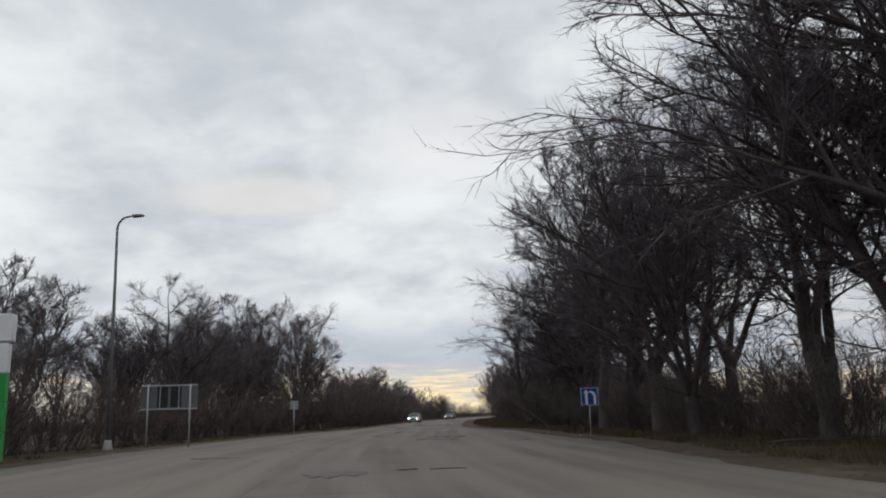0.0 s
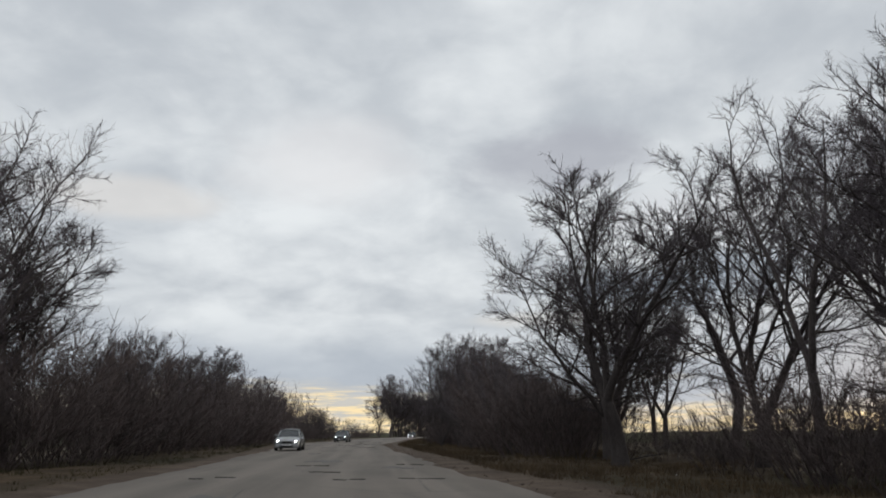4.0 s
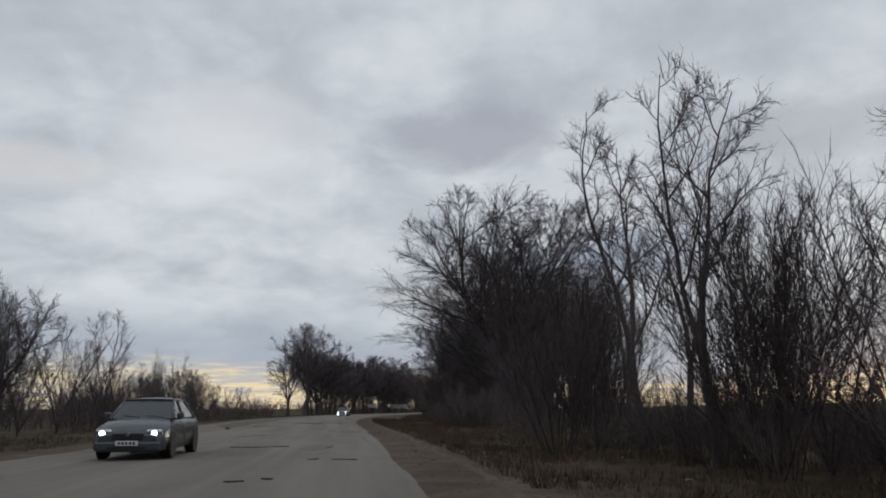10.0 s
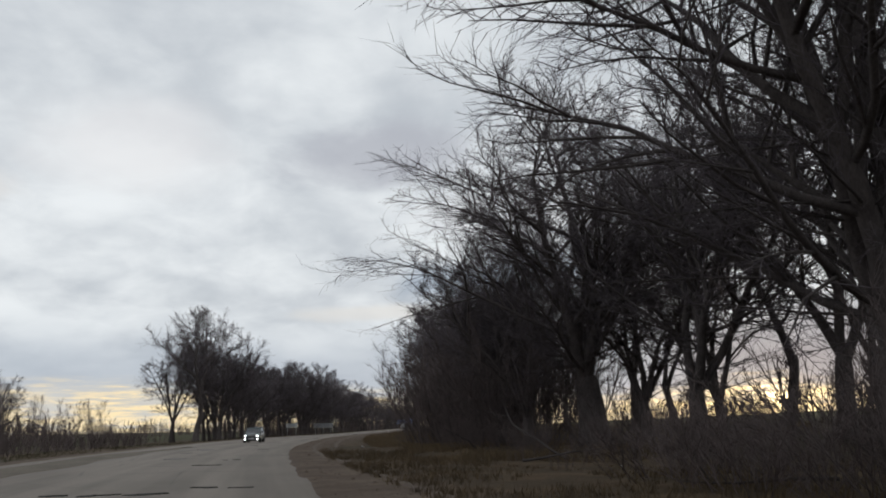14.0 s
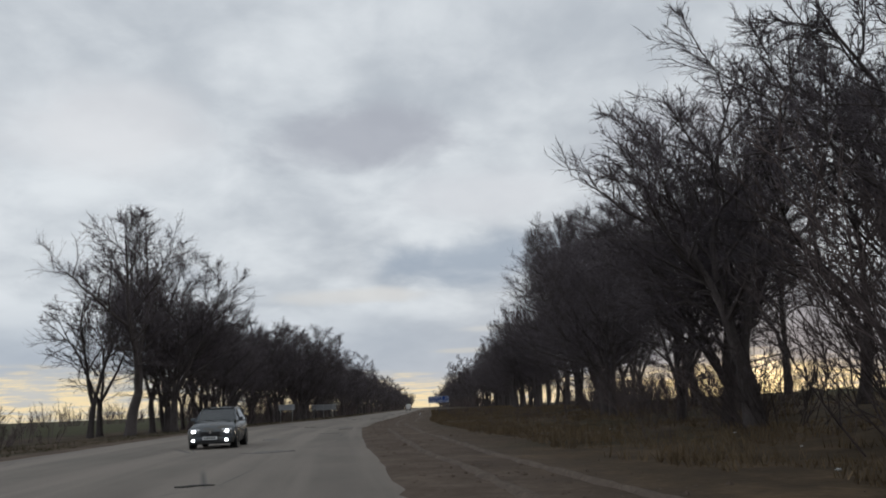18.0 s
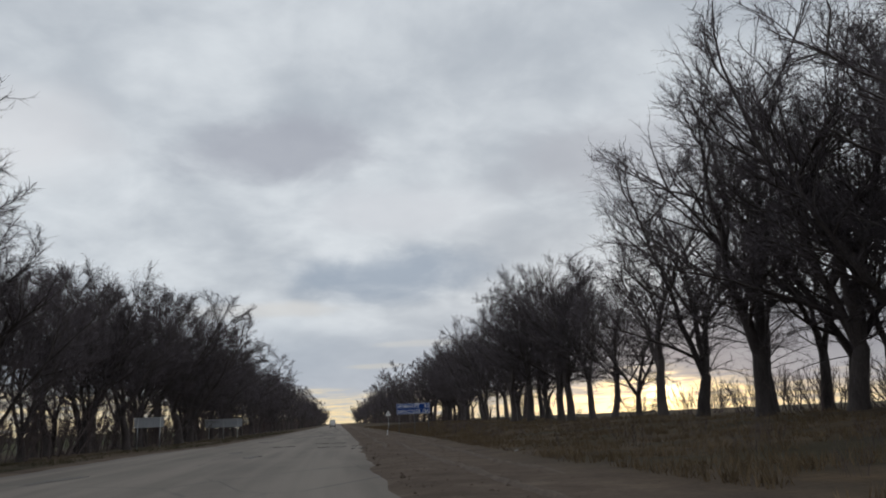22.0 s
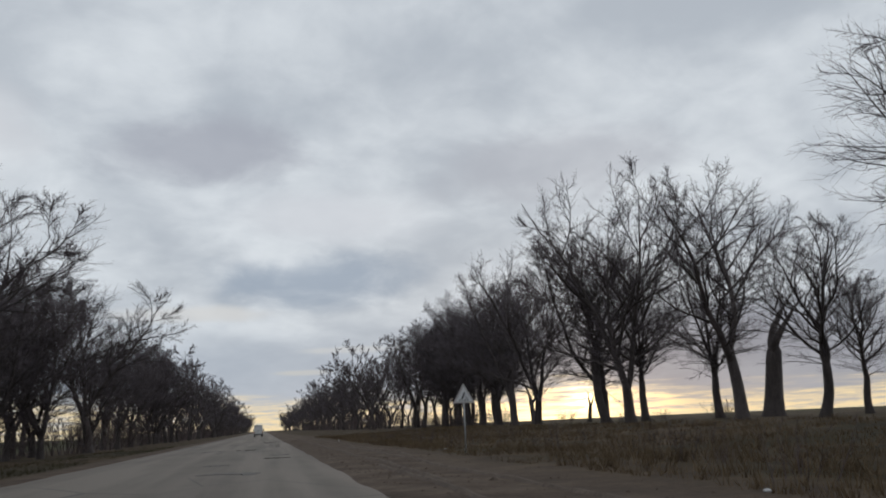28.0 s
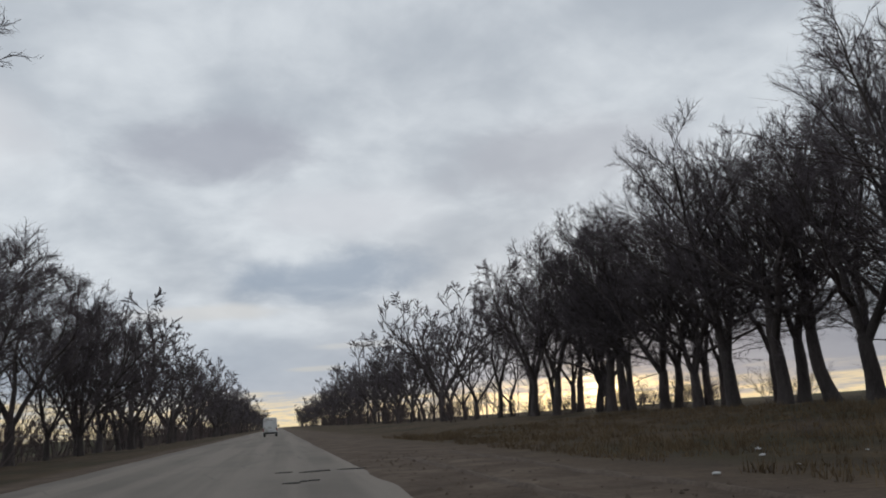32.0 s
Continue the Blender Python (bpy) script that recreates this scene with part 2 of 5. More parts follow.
# ---------------------------------------------------------------- materials
def material(name, dark, light, rough=0.85, scale=4.0, fine=40.0, bump=0.3, metal=0.0, spec=0.3, stretch=(1, 1, 1), patch=None, patch_scale=0.5, per_object=0.0):
    """A two-scale procedural surface: coarse blotches and fine grain between a dark and a light colour, with relief."""
    m = bpy.data.materials.new(name)
    m.use_nodes = True
    nt = m.node_tree
    N, L = nt.nodes, nt.links
    b = N["Principled BSDF"]
    co = N.new("ShaderNodeTexCoord")
    mp = N.new("ShaderNodeMapping")
    mp.inputs["Scale"].default_value = stretch
    L.new(co.outputs["Object"], mp.inputs["Vector"])

    def noise_(sc, det, rough_):
        n = N.new("ShaderNodeTexNoise")
        n.inputs["Scale"].default_value, n.inputs["Detail"].default_value, n.inputs["Roughness"].default_value = sc, det, rough_
        L.new(mp.outputs[0], n.inputs["Vector"])
        return n.outputs["Fac"]

    c, f = noise_(scale, 4, 0.6), noise_(fine, 3, 0.6)
    mx = N.new("ShaderNodeMath")
    mx.operation = "MULTIPLY_ADD"
    mx.inputs[1].default_value = 0.5
    L.new(f, mx.inputs[0])
    hf = N.new("ShaderNodeMath")
    hf.operation = "MULTIPLY"
    hf.inputs[1].default_value = 0.5
    L.new(c, hf.inputs[0])
    L.new(hf.outputs[0], mx.inputs[2])
    ramp = N.new("ShaderNodeValToRGB")
    ramp.color_ramp.elements[0].position, ramp.color_ramp.elements[1].position = 0.33, 0.68
    ramp.color_ramp.elements[0].color, ramp.color_ramp.elements[1].color = (*dark, 1), (*light, 1)
    L.new(mx.outputs[0], ramp.inputs[0])
    col = ramp.outputs[0]
    if patch:
        p = noise_(patch_scale, 5, 0.65)
        r = N.new("ShaderNodeMapRange")
        r.inputs[1].default_value, r.inputs[2].default_value = 0.5, 0.62
        L.new(p, r.inputs[0])
        q = N.new("ShaderNodeMix")
        q.data_type = "RGBA"
        L.new(r.outputs[0], q.inputs[0]), L.new(col, q.inputs[6])
        q.inputs[7].default_value = (*patch, 1)
        col = q.outputs[2]
    if per_object:
        oi = N.new("ShaderNodeObjectInfo")
        r = N.new("ShaderNodeMapRange")
        r.inputs[3].default_value, r.inputs[4].default_value = 1 - per_object, 1 + per_object
        L.new(oi.outputs["Random"], r.inputs[0])
        hv = N.new("ShaderNodeHueSaturation")
        L.new(r.outputs[0], hv.inputs["Value"]), L.new(col, hv.inputs["Color"])
        col = hv.outputs[0]
    L.new(col, b.inputs["Base Color"])
    b.inputs["Roughness"].default_value, b.inputs["Metallic"].default_value = rough, metal
    b.inputs["Specular IOR Level"].default_value = spec
    if bump:
        bp = N.new("ShaderNodeBump")
        bp.inputs["Strength"].default_value, bp.inputs["Distance"].default_value = bump, 0.02
        L.new(f, bp.inputs["Height"])
        L.new(bp.outputs[0], b.inputs["Normal"])
    return m


def glow_material(name, col, strength):
    m = bpy.data.materials.new(name)
    m.use_nodes = True
    b = m.node_tree.nodes["Principled BSDF"]
    b.inputs["Base Color"].default_value = (*col, 1)
    b.inputs["Emission Color"].default_value = (*col, 1)
    b.inputs["Emission Strength"].default_value = strength
    b.inputs["Roughness"].default_value = 0.1
    return m


def glass_material(name, tint):
    m = bpy.data.materials.new(name)
    m.use_nodes = True
    b = m.node_tree.nodes["Principled BSDF"]
    b.inputs["Base Color"].default_value = (*tint, 1)
    b.inputs["Roughness"].default_value = 0.04
    b.inputs["Specular IOR Level"].default_value = 0.7
    b.inputs["Transmission Weight"].default_value = 0.35
    return m


BARK = material("bark", (0.040, 0.033, 0.032), (0.105, 0.089, 0.085), 0.95, 2.5, 22, 0.8, stretch=(1, 1, 0.25), per_object=0.25)
TWIG = material("twig_bark", (0.068, 0.057, 0.064), (0.138, 0.117, 0.127), 0.95, 0.7, 6, 0.0, per_object=0.25)
SCRUB = material("scrub_bark", (0.060, 0.047, 0.046), (0.130, 0.101, 0.096), 0.95, 0.7, 6, 0.0, per_object=0.3)
SAPLING = material("sapling_bark", (0.034, 0.027, 0.026), (0.080, 0.065, 0.061), 0.9, 1.2, 10, 0.2, per_object=0.2)
STEEL = material("galvanised_steel", (0.30, 0.31, 0.32), (0.44, 0.45, 0.46), 0.5, 3, 60, 0.1, 0.6)
SIGN_GREY = material("sign_back", (0.30, 0.31, 0.33), (0.42, 0.43, 0.45), 0.55, 2, 30, 0.08, 0.3)
SIGN_BLUE = material("sign_blue", (0.007, 0.042, 0.20), (0.011, 0.060, 0.26), 0.45, 2, 25, 0.03)
SIGN_WHITE = material("sign_white", (0.62, 0.63, 0.64), (0.78, 0.78, 0.78), 0.45, 3, 30, 0.03)
SIGN_FADED = material("faded_sign_edge", (0.40, 0.37, 0.36), (0.56, 0.53, 0.52), 0.5, 3, 30, 0.03)
LAMP_GREY = material("weathered_pole", (0.10, 0.10, 0.105), (0.17, 0.17, 0.175), 0.6, 2, 40, 0.1, 0.3)
SIGN_RED = material("sign_red", (0.35, 0.02, 0.02), (0.45, 0.03, 0.025), 0.45, 3, 30, 0.03)
SIGN_BLACK = material("sign_black", (0.012, 0.012, 0.012), (0.03, 0.03, 0.03), 0.5, 3, 30, 0.03)
GREEN = material("panel_green", (0.006, 0.21, 0.035), (0.012, 0.30, 0.05), 0.4, 1.5, 20, 0.03)
PANEL_WHITE = material("panel_white", (0.55, 0.56, 0.57), (0.68, 0.68, 0.68), 0.4, 1.5, 20, 0.03)
WHITE_PAINT = material("van_paint", (0.60, 0.60, 0.59), (0.74, 0.74, 0.73), 0.3, 1.2, 18, 0.02, patch=(0.45, 0.43, 0.40), patch_scale=1.6)
SILVER_PAINT = material("silver_paint", (0.34, 0.35, 0.36), (0.44, 0.45, 0.46), 0.25, 2, 30, 0.01, 0.5, patch=(0.28, 0.27, 0.25), patch_scale=2.0)
GREY_PAINT = material("grey_paint", (0.085, 0.095, 0.105), (0.13, 0.14, 0.15), 0.25, 2, 30, 0.01, 0.5, patch=(0.10, 0.095, 0.085), patch_scale=2.0)
PLASTIC = material("black_plastic", (0.015, 0.015, 0.016), (0.03, 0.03, 0.03), 0.55, 3, 40, 0.1)
RUBBER = material("tyre_rubber", (0.012, 0.012, 0.012), (0.03, 0.029, 0.028), 0.9, 6, 50, 0.2)
RIM = material("rim_metal", (0.25, 0.25, 0.26), (0.4, 0.4, 0.41), 0.35, 3, 40, 0.05, 0.7)
CHROME = material("lamp_reflector", (0.5, 0.5, 0.5), (0.7, 0.7, 0.7), 0.15, 3, 40, 0.0, 0.9)
TAIL = material("tail_lamp", (0.20, 0.012, 0.010), (0.30, 0.02, 0.015), 0.2, 3, 40, 0.0)
GLASS = glass_material("car_glass", (0.05, 0.06, 0.065))
BEAM = glow_material("headlamp_light", (0.93, 0.95, 1.0), 9.0)
PLASTIC_BAG = material("litter_plastic", (0.36, 0.36, 0.36), (0.66, 0.65, 0.64), 0.4, 8, 40, 0.2)
CONCRETE = material("concrete", (0.24, 0.235, 0.22), (0.38, 0.37, 0.35), 0.9, 2, 30, 0.4)
CRACK = material("broken_asphalt", (0.020, 0.019, 0.018), (0.045, 0.043, 0.04), 0.95, 3, 30, 0.6)
PATCH = material("patched_asphalt", (0.125, 0.115, 0.107), (0.175, 0.161, 0.149), 0.9, 1.5, 45, 0.5)


def ground_material():
    """Dirt beside the road, dry grass on the verge and rising bank, dull green field behind; by the sheet's own offsets."""
    m = bpy.data.materials.new("verge_and_field")
    m.use_nodes = True
    nt = m.node_tree
    N, L = nt.nodes, nt.links
    b = N["Principled BSDF"]
    co = N.new("ShaderNodeTexCoord").outputs["Object"]

    def noise_(sc, det=4, rough_=0.6):
        n = N.new("ShaderNodeTexNoise")
        n.inputs["Scale"].default_value, n.inputs["Detail"].default_value, n.inputs["Roughness"].default_value = sc, det, rough_
        L.new(co, n.inputs["Vector"])
        return n.outputs["Fac"]

    def ramp(f, *stops):
        r = N.new("ShaderNodeValToRGB")
        e = r.color_ramp.elements
        while len(e) < len(stops):
            e.new(0.5)
        for q, (pos, c) in zip(e, stops):
            q.position, q.color = pos, (*c, 1)
        L.new(f, r.inputs[0])
        return r.outputs[0]

    def mix(f, a, c):
        n = N.new("ShaderNodeMix")
        n.data_type = "RGBA"
        L.new(f, n.inputs[0]), L.new(a, n.inputs[6]), L.new(c, n.inputs[7])
        return n.outputs[2]

    def rng(v, lo, hi):
        n = N.new("ShaderNodeMapRange")
        n.inputs[1].default_value, n.inputs[2].default_value = lo, hi
        L.new(v, n.inputs[0])
        return n.outputs[0]

    def add(a, k, c):
        n = N.new("ShaderNodeMath")
        n.operation = "MULTIPLY_ADD"
        L.new(a, n.inputs[0])
        n.inputs[1].default_value = k
        L.new(c, n.inputs[2])
        return n.outputs[0]

    big, mid, fine = noise_(0.07), noise_(0.6), noise_(7.0, 3)
    attr = N.new("ShaderNodeAttribute")
    attr.attribute_name = "beyond_edge"
    lat = add(mid, 3.0, attr.outputs["Fac"])
    fld = N.new("ShaderNodeAttribute")
    fld.attribute_name = "field"
    dirt = ramp(add(fine, 0.4, mid), (0.45, (0.052, 0.037, 0.028)), (0.72, (0.098, 0.072, 0.054)), (0.98, (0.165, 0.126, 0.096)))
    grass = ramp(add(fine, 0.5, mid), (0.45, (0.028, 0.019, 0.012)), (0.75, (0.062, 0.043, 0.026)), (1.0, (0.115, 0.079, 0.047)))
    green = ramp(add(fine, 0.3, mid), (0.4, (0.027, 0.028, 0.011)), (0.95, (0.060, 0.057, 0.023)))
    grass = mix(rng(big, 0.47, 0.60), grass, ramp(add(fine, 0.5, mid), (0.45, (0.019, 0.016, 0.009)), (1.0, (0.055, 0.043, 0.023))))
    col = mix(rng(lat, 3.4, 5.6), dirt, grass)
    col = mix(rng(add(big, 0.4, fld.outputs["Fac"]), 0.55, 0.85), col, green)
    L.new(col, b.inputs["Base Color"])
    b.inputs["Roughness"].default_value = 0.97
    b.inputs["Specular IOR Level"].default_value = 0.15
    bp = N.new("ShaderNodeBump")
    bp.inputs["Strength"].default_value, bp.inputs["Distance"].default_value = 0.7, 0.08
    L.new(add(fine, 0.6, mid), bp.inputs["Height"])
    L.new(bp.outputs[0], b.inputs["Normal"])
    return m


def asphalt_material():
    m = bpy.data.materials.new("worn_asphalt")
    m.use_nodes = True
    nt = m.node_tree
    N, L = nt.nodes, nt.links
    b = N["Principled BSDF"]
    uv = N.new("ShaderNodeUVMap")
    uv.uv_map = "along"

    def noise_(sc, det=4, rough_=0.6, stretch=(1, 1, 1), kind="ShaderNodeTexNoise"):
        mp = N.new("ShaderNodeMapping")
        mp.inputs["Scale"].default_value = stretch
        L.new(uv.outputs[0], mp.inputs[0])
        n = N.new(kind)
        n.inputs["Scale"].default_value = sc
        if kind == "ShaderNodeTexNoise":
            n.inputs["Detail"].default_value, n.inputs["Roughness"].default_value = det, rough_
            L.new(mp.outputs[0], n.inputs["Vector"])
            return n.outputs["Fac"]
        n.feature = "DISTANCE_TO_EDGE"
        L.new(mp.outputs[0], n.inputs["Vector"])
        return n.outputs["Distance"]

    def rng(v, lo, hi, a=0.0, c=1.0):
        n = N.new("ShaderNodeMapRange")
        for i, q in enumerate((lo, hi, a, c)):
            n.inputs[i + 1].default_value = q
        L.new(v, n.inputs[0])
        return n.outputs[0]

    def mix(f, a, c, blend="MIX"):
        n = N.new("ShaderNodeMix")
        n.data_type, n.blend_type = "RGBA", blend
        for sock, v in ((n.inputs[0], f), (n.inputs[6], a), (n.inputs[7], c)):
            if isinstance(v, tuple):
                sock.default_value = (*v, 1)
            elif isinstance(v, (int, float)):
                sock.default_value = v
            else:
                L.new(v, sock)
        return n.outputs[2]

    tracks = noise_(0.9, 3, 0.5, (1, 0.03, 1))
    blot = noise_(0.35, 5, 0.6, (1, 0.4, 1))
    grain = noise_(28.0, 3, 0.7)
    col = mix(rng(blot, 0.35, 0.65), (0.160, 0.137, 0.115), (0.226, 0.194, 0.164))
    col = mix(rng(tracks, 0.42, 0.62), col, (0.256, 0.221, 0.187))
    col = mix(rng(grain, 0.3, 0.7, 0.0, 0.45), col, (0.10, 0.095, 0.09))
    vor = noise_(0.22, stretch=(1.2, 0.6, 1), kind="ShaderNodeTexVoronoi")
    crack = rng(vor, 0.0, 0.009, 1.0, 0.0)
    gate = rng(noise_(0.12, 3), 0.48, 0.6)
    g = N.new("ShaderNodeMath")
    g.operation = "MULTIPLY"
    L.new(crack, g.inputs[0]), L.new(gate, g.inputs[1])
    col = mix(g.outputs[0], col, (0.095, 0.088, 0.082))
    L.new(col, b.inputs["Base Color"])
    b.inputs["Roughness"].default_value = 0.88
    b.inputs["Specular IOR Level"].default_value = 0.22
    bp = N.new("ShaderNodeBump")
    bp.inputs["Strength"].default_value, bp.inputs["Distance"].default_value = 0.35, 0.01
    L.new(grain, bp.inputs["Height"])
    L.new(bp.outputs[0], b.inputs["Normal"])
    return m


GROUND = ground_material()
ASPHALT = asphalt_material()


# ---------------------------------------------------------------- mesh helpers
def mesh_from(name, verts, faces, mat, smooth=False):
    me = bpy.data.meshes.new(name)
    me.from_pydata(verts, [], faces)
    me.materials.append(mat)
    if smooth:
        me.polygons.foreach_set("use_smooth", [True] * len(me.polygons))
    me.update()
    return me


def part(name, bm, mat, parent, label=""):
    """Links a bmesh as one mesh object under a thing or a part."""
    me = bpy.data.meshes.new(name)
    bm.to_mesh(me)
    bm.free()
    me.materials.append(mat)
    ob = new(name, me)
    ob.parent = parent
    return tagged(ob, label)


def box(bm, x0, x1, y0, y1, z0, z1, bevel=0.0):
    vs = [bm.verts.new(p) for p in ((x0, y0, z0), (x1, y0, z0), (x1, y1, z0), (x0, y1, z0), (x0, y0, z1), (x1, y0, z1), (x1, y1, z1), (x0, y1, z1))]
    fs = [bm.faces.new([vs[i] for i in f]) for f in ((3, 2, 1, 0), (4, 5, 6, 7), (0, 1, 5, 4), (1, 2, 6, 5), (2, 3, 7, 6), (3, 0, 4, 7))]
    if bevel:
        es = {e for f in fs for e in f.edges}
        bmesh.ops.bevel(bm, geom=list(es), offset=bevel, segments=2, affect="EDGES", profile=0.5)
    return bm


def tube(bm, pts, radii, sides=10, caps=True):
    rings = []
    for i, p in enumerate(pts):
        p = Vector(p)
        a = Vector(pts[max(i - 1, 0)])
        c = Vector(pts[min(i + 1, len(pts) - 1)])
        q = (c - a).to_track_quat("Z", "Y").to_matrix()
        rings.append([bm.verts.new(p + q @ Vector((math.cos(k * math.tau / sides), math.sin(k * math.tau / sides), 0)) * radii[i]) for k in range(sides)])
    for r, t in zip(rings, rings[1:]):
        for k in range(sides):
            f = bm.faces.new((r[k], r[(k + 1) % sides], t[(k + 1) % sides], t[k]))
            f.smooth = True
    if caps:
        bm.faces.new(list(reversed(rings[0])))
        bm.faces.new(rings[-1])
    return bm


def thing(name, s, off, label, category, group="", turn=0.0, lift=0.0, scale=1.0):
    ob = new(name)
    ob.empty_display_size = 0.3
    p = at(s, off, lift)
    ob.matrix_world = pose(*p, 0, 0, heading(s) + turn) @ Matrix.Scale(scale, 4)
    return tagged(ob, label, category, group)


# ---------------------------------------------------------------- ground and road
def ground_sheet():
    ss = [-900, -400, -200, -100, -60, -30] + list(np.arange(-20, 480, 2.5)) + list(np.arange(480, 700, 10)) + [740, 800, 900, 1050, 1250, 1490, 2000, 2800, 4000]
    os_ = [-2600, -1200, -600, -300, -160, -90, -60, -44, -34, -28, -24, -21] + list(np.arange(-18.5, 30, 0.75)) + list(np.arange(30, 60, 3)) + [60, 75, 100, 140, 200, 300, 450, 700, 1300, 2600]
    verts, beyond, field, faces = [], [], [], []
    for s in ss:
        le, re = -step_between(s, LEFT_EDGE), step_between(s, RIGHT_EDGE)
        for o in os_:
            o = float(o)
            x, y = place_xy(float(s), o)
            if s > 1490:
                y = place_xy(1490.0, o)[1] + (s - 1490)
            verts.append((x, y, ground_z(float(s), o)))
            e = o - re if o > 0 else (-o - le) * 2.4
            beyond.append(max(0.0, e) * (1.0 if o < 0 else step_between(s, [(0, 1.6), (110, 1.3), (245, 1.25), (275, 0.8), (310, 0.55), (480, 0.55)])))
            field.append(min(1.0, max(0.0, (o - step_between(s, [(190, 17.0), (215, 22.0), (300, 24.0), (360, 70.0)])) / 14.0)) if o > 0 else min(0.75, max(0.0, (-o - 26.0) / 14.0)))
    w = len(os_)
    for i in range(len(ss) - 1):
        for j in range(w - 1):
            a = i * w + j
            faces.append((a, a + 1, a + w + 1, a + w))
    me = mesh_from("ground", verts, faces, GROUND, True)
    for key, vals in (("beyond_edge", beyond), ("field", field)):
        at_ = me.attributes.new(key, "FLOAT", "POINT")
        at_.data.foreach_set("value", vals)
    return tagged(new("ground", me), "dry grass verges with bare dirt and dull green field", "ground", kind="structure")


def road_strip():
    rng = random.Random(4)
    ss = list(np.arange(-80, 490, 0.8)) + list(np.arange(490, 700, 6)) + list(np.arange(700, 1490, 30))
    cols = 9
    verts, uvs, faces = [], [], []
    for s in ss:
        s = float(s)
        l, r = step_between(s, LEFT_EDGE), step_between(s, RIGHT_EDGE)
        l += 0.22 * noise.noise((s * 0.35, 3, 0)) + 0.08 * rng.uniform(-1, 1)
        r += 0.30 * noise.noise((s * 0.28, 9, 0)) + 0.10 * rng.uniform(-1, 1)
        row = [(l - 0.08, -0.14)]
        for k in range(cols):
            f = k / (cols - 1)
            o = l + (r - l) * f
            row.append((o, 0.012 - 0.055 * (2 * f - 1) ** 2 + 0.012 * noise.noise((o * 0.8, s * 0.3, 5))))
        row.append((r + 0.08, -0.14))
        for o, z in row:
            x, y = place_xy(s, o)
            verts.append((x, y, z))
            uvs.append((o, s))
    w = cols + 2
    for i in range(len(ss) - 1):
        for j in range(w - 1):
            a = i * w + j
            faces.append((a, a + 1, a + w + 1, a + w))
    me = mesh_from("road", verts, faces, ASPHALT, True)
    lay = me.uv_layers.new(name="along")
    idx = np.empty(len(me.loops), dtype=np.int32)
    me.loops.foreach_get("vertex_index", idx)
    lay.data.foreach_set("uv", np.array(uvs, dtype=np.float32)[idx].ravel())
    return tagged(new("road", me), "worn grey asphalt road with ragged edges and cracks", "road", kind="structure")


ground = ground_sheet()
road = road_strip()


def lay_by_island():
    """Low dirt strip between the carriageway and the pull-off on its far side."""
    bm = bmesh.new()
    rows = []
    for k in range(34):
        s = 196 + k * 2.0
        f = min(1.0, k / 6, (33 - k) / 8)
        a, b = -5.25 - 0.25 * math.sin(k), -5.3 - 2.5 * f - 0.3 * noise.noise((k * 0.5, 0, 1))
        row = []
        for off, z in ((a, 0.005), (a - 0.2, 0.05), ((a + b) / 2, 0.09), (b + 0.2, 0.05), (b - 0.02, 0.005)):
            x, y = place_xy(s, off)
            row.append(bm.verts.new((x, y, z - 0.02)))
        rows.append(row)
    for p, q in zip(rows, rows[1:]):
        for j in range(4):
            bm.faces.new((p[j + 1], p[j], q[j], q[j + 1])).smooth = True
    bmesh.ops.recalc_face_normals(bm, faces=bm.faces)
    me = bpy.data.meshes.new("road_island")
    bm.to_mesh(me)
    bm.free()
    me.materials.append(material("island_dirt", (0.075, 0.062, 0.048), (0.16, 0.135, 0.105), 0.95, 0.8, 12, 0.6))
    return tagged(new("road_island", me), "low dirt strip between road and pull-off", "road island", kind="structure")


lay_by_island()


# ---------------------------------------------------------------- bare trees
class Wood:
    """Gathers tapered tubes into one vertex and face list."""

    def __init__(self):
        self.v, self.f = [], []

    def tube(self, pts, radii, sides):
        base = len(self.v)
        n = len(pts)
        d = (pts[-1] - pts[0]).normalized()
        u = d.orthogonal().normalized()
        w = d.cross(u)
        ring = [(math.cos(k * math.tau / sides), math.sin(k * math.tau / sides)) for k in range(sides)]
        tip = radii[-1] <= 0
        for i in range(n - 1 if tip else n):
            p, r = pts[i], radii[i]
            for a, b in ring:
                self.v.append(p + u * (a * r) + w * (b * r))
        for i in range(n - 2 if tip else n - 1):
            o = base + i * sides
            for k in range(sides):
                self.f.append((o + k, o + (k + 1) % sides, o + sides + (k + 1) % sides, o + sides + k))
        if tip:
            o = base + (n - 2) * sides
            self.v.append(pts[-1])
            t = len(self.v) - 1
            for k in range(sides):
                self.f.append((o + k, o + (k + 1) % sides, t))

    def mesh(self, name, mat):
        return mesh_from(name, [tuple(p) for p in self.v], self.f, mat, True)


def branch_line(rng, start, way, length, segs, wander, lift):
    pts = [start.copy()]
    d = way.copy()
    for _ in range(segs):
        d = d + Vector((rng.gauss(0, wander), rng.gauss(0, wander), rng.gauss(0, wander * 0.6) + lift))
        d.normalize()
        pts.append(pts[-1] + d * (length / segs))
    return pts


def along(pts, f):
    k = f * (len(pts) - 1)
    i = min(int(k), len(pts) - 2)
    return pts[i].lerp(pts[i + 1], k - i), (pts[i + 1] - pts[i]).normalized()


def aside(rng, d, angle, spin):
    u = d.orthogonal().normalized()
    w = d.cross(u)
    return (d * math.cos(angle) + (u * math.cos(spin) + w * math.sin(spin)) * math.sin(angle)).normalized()


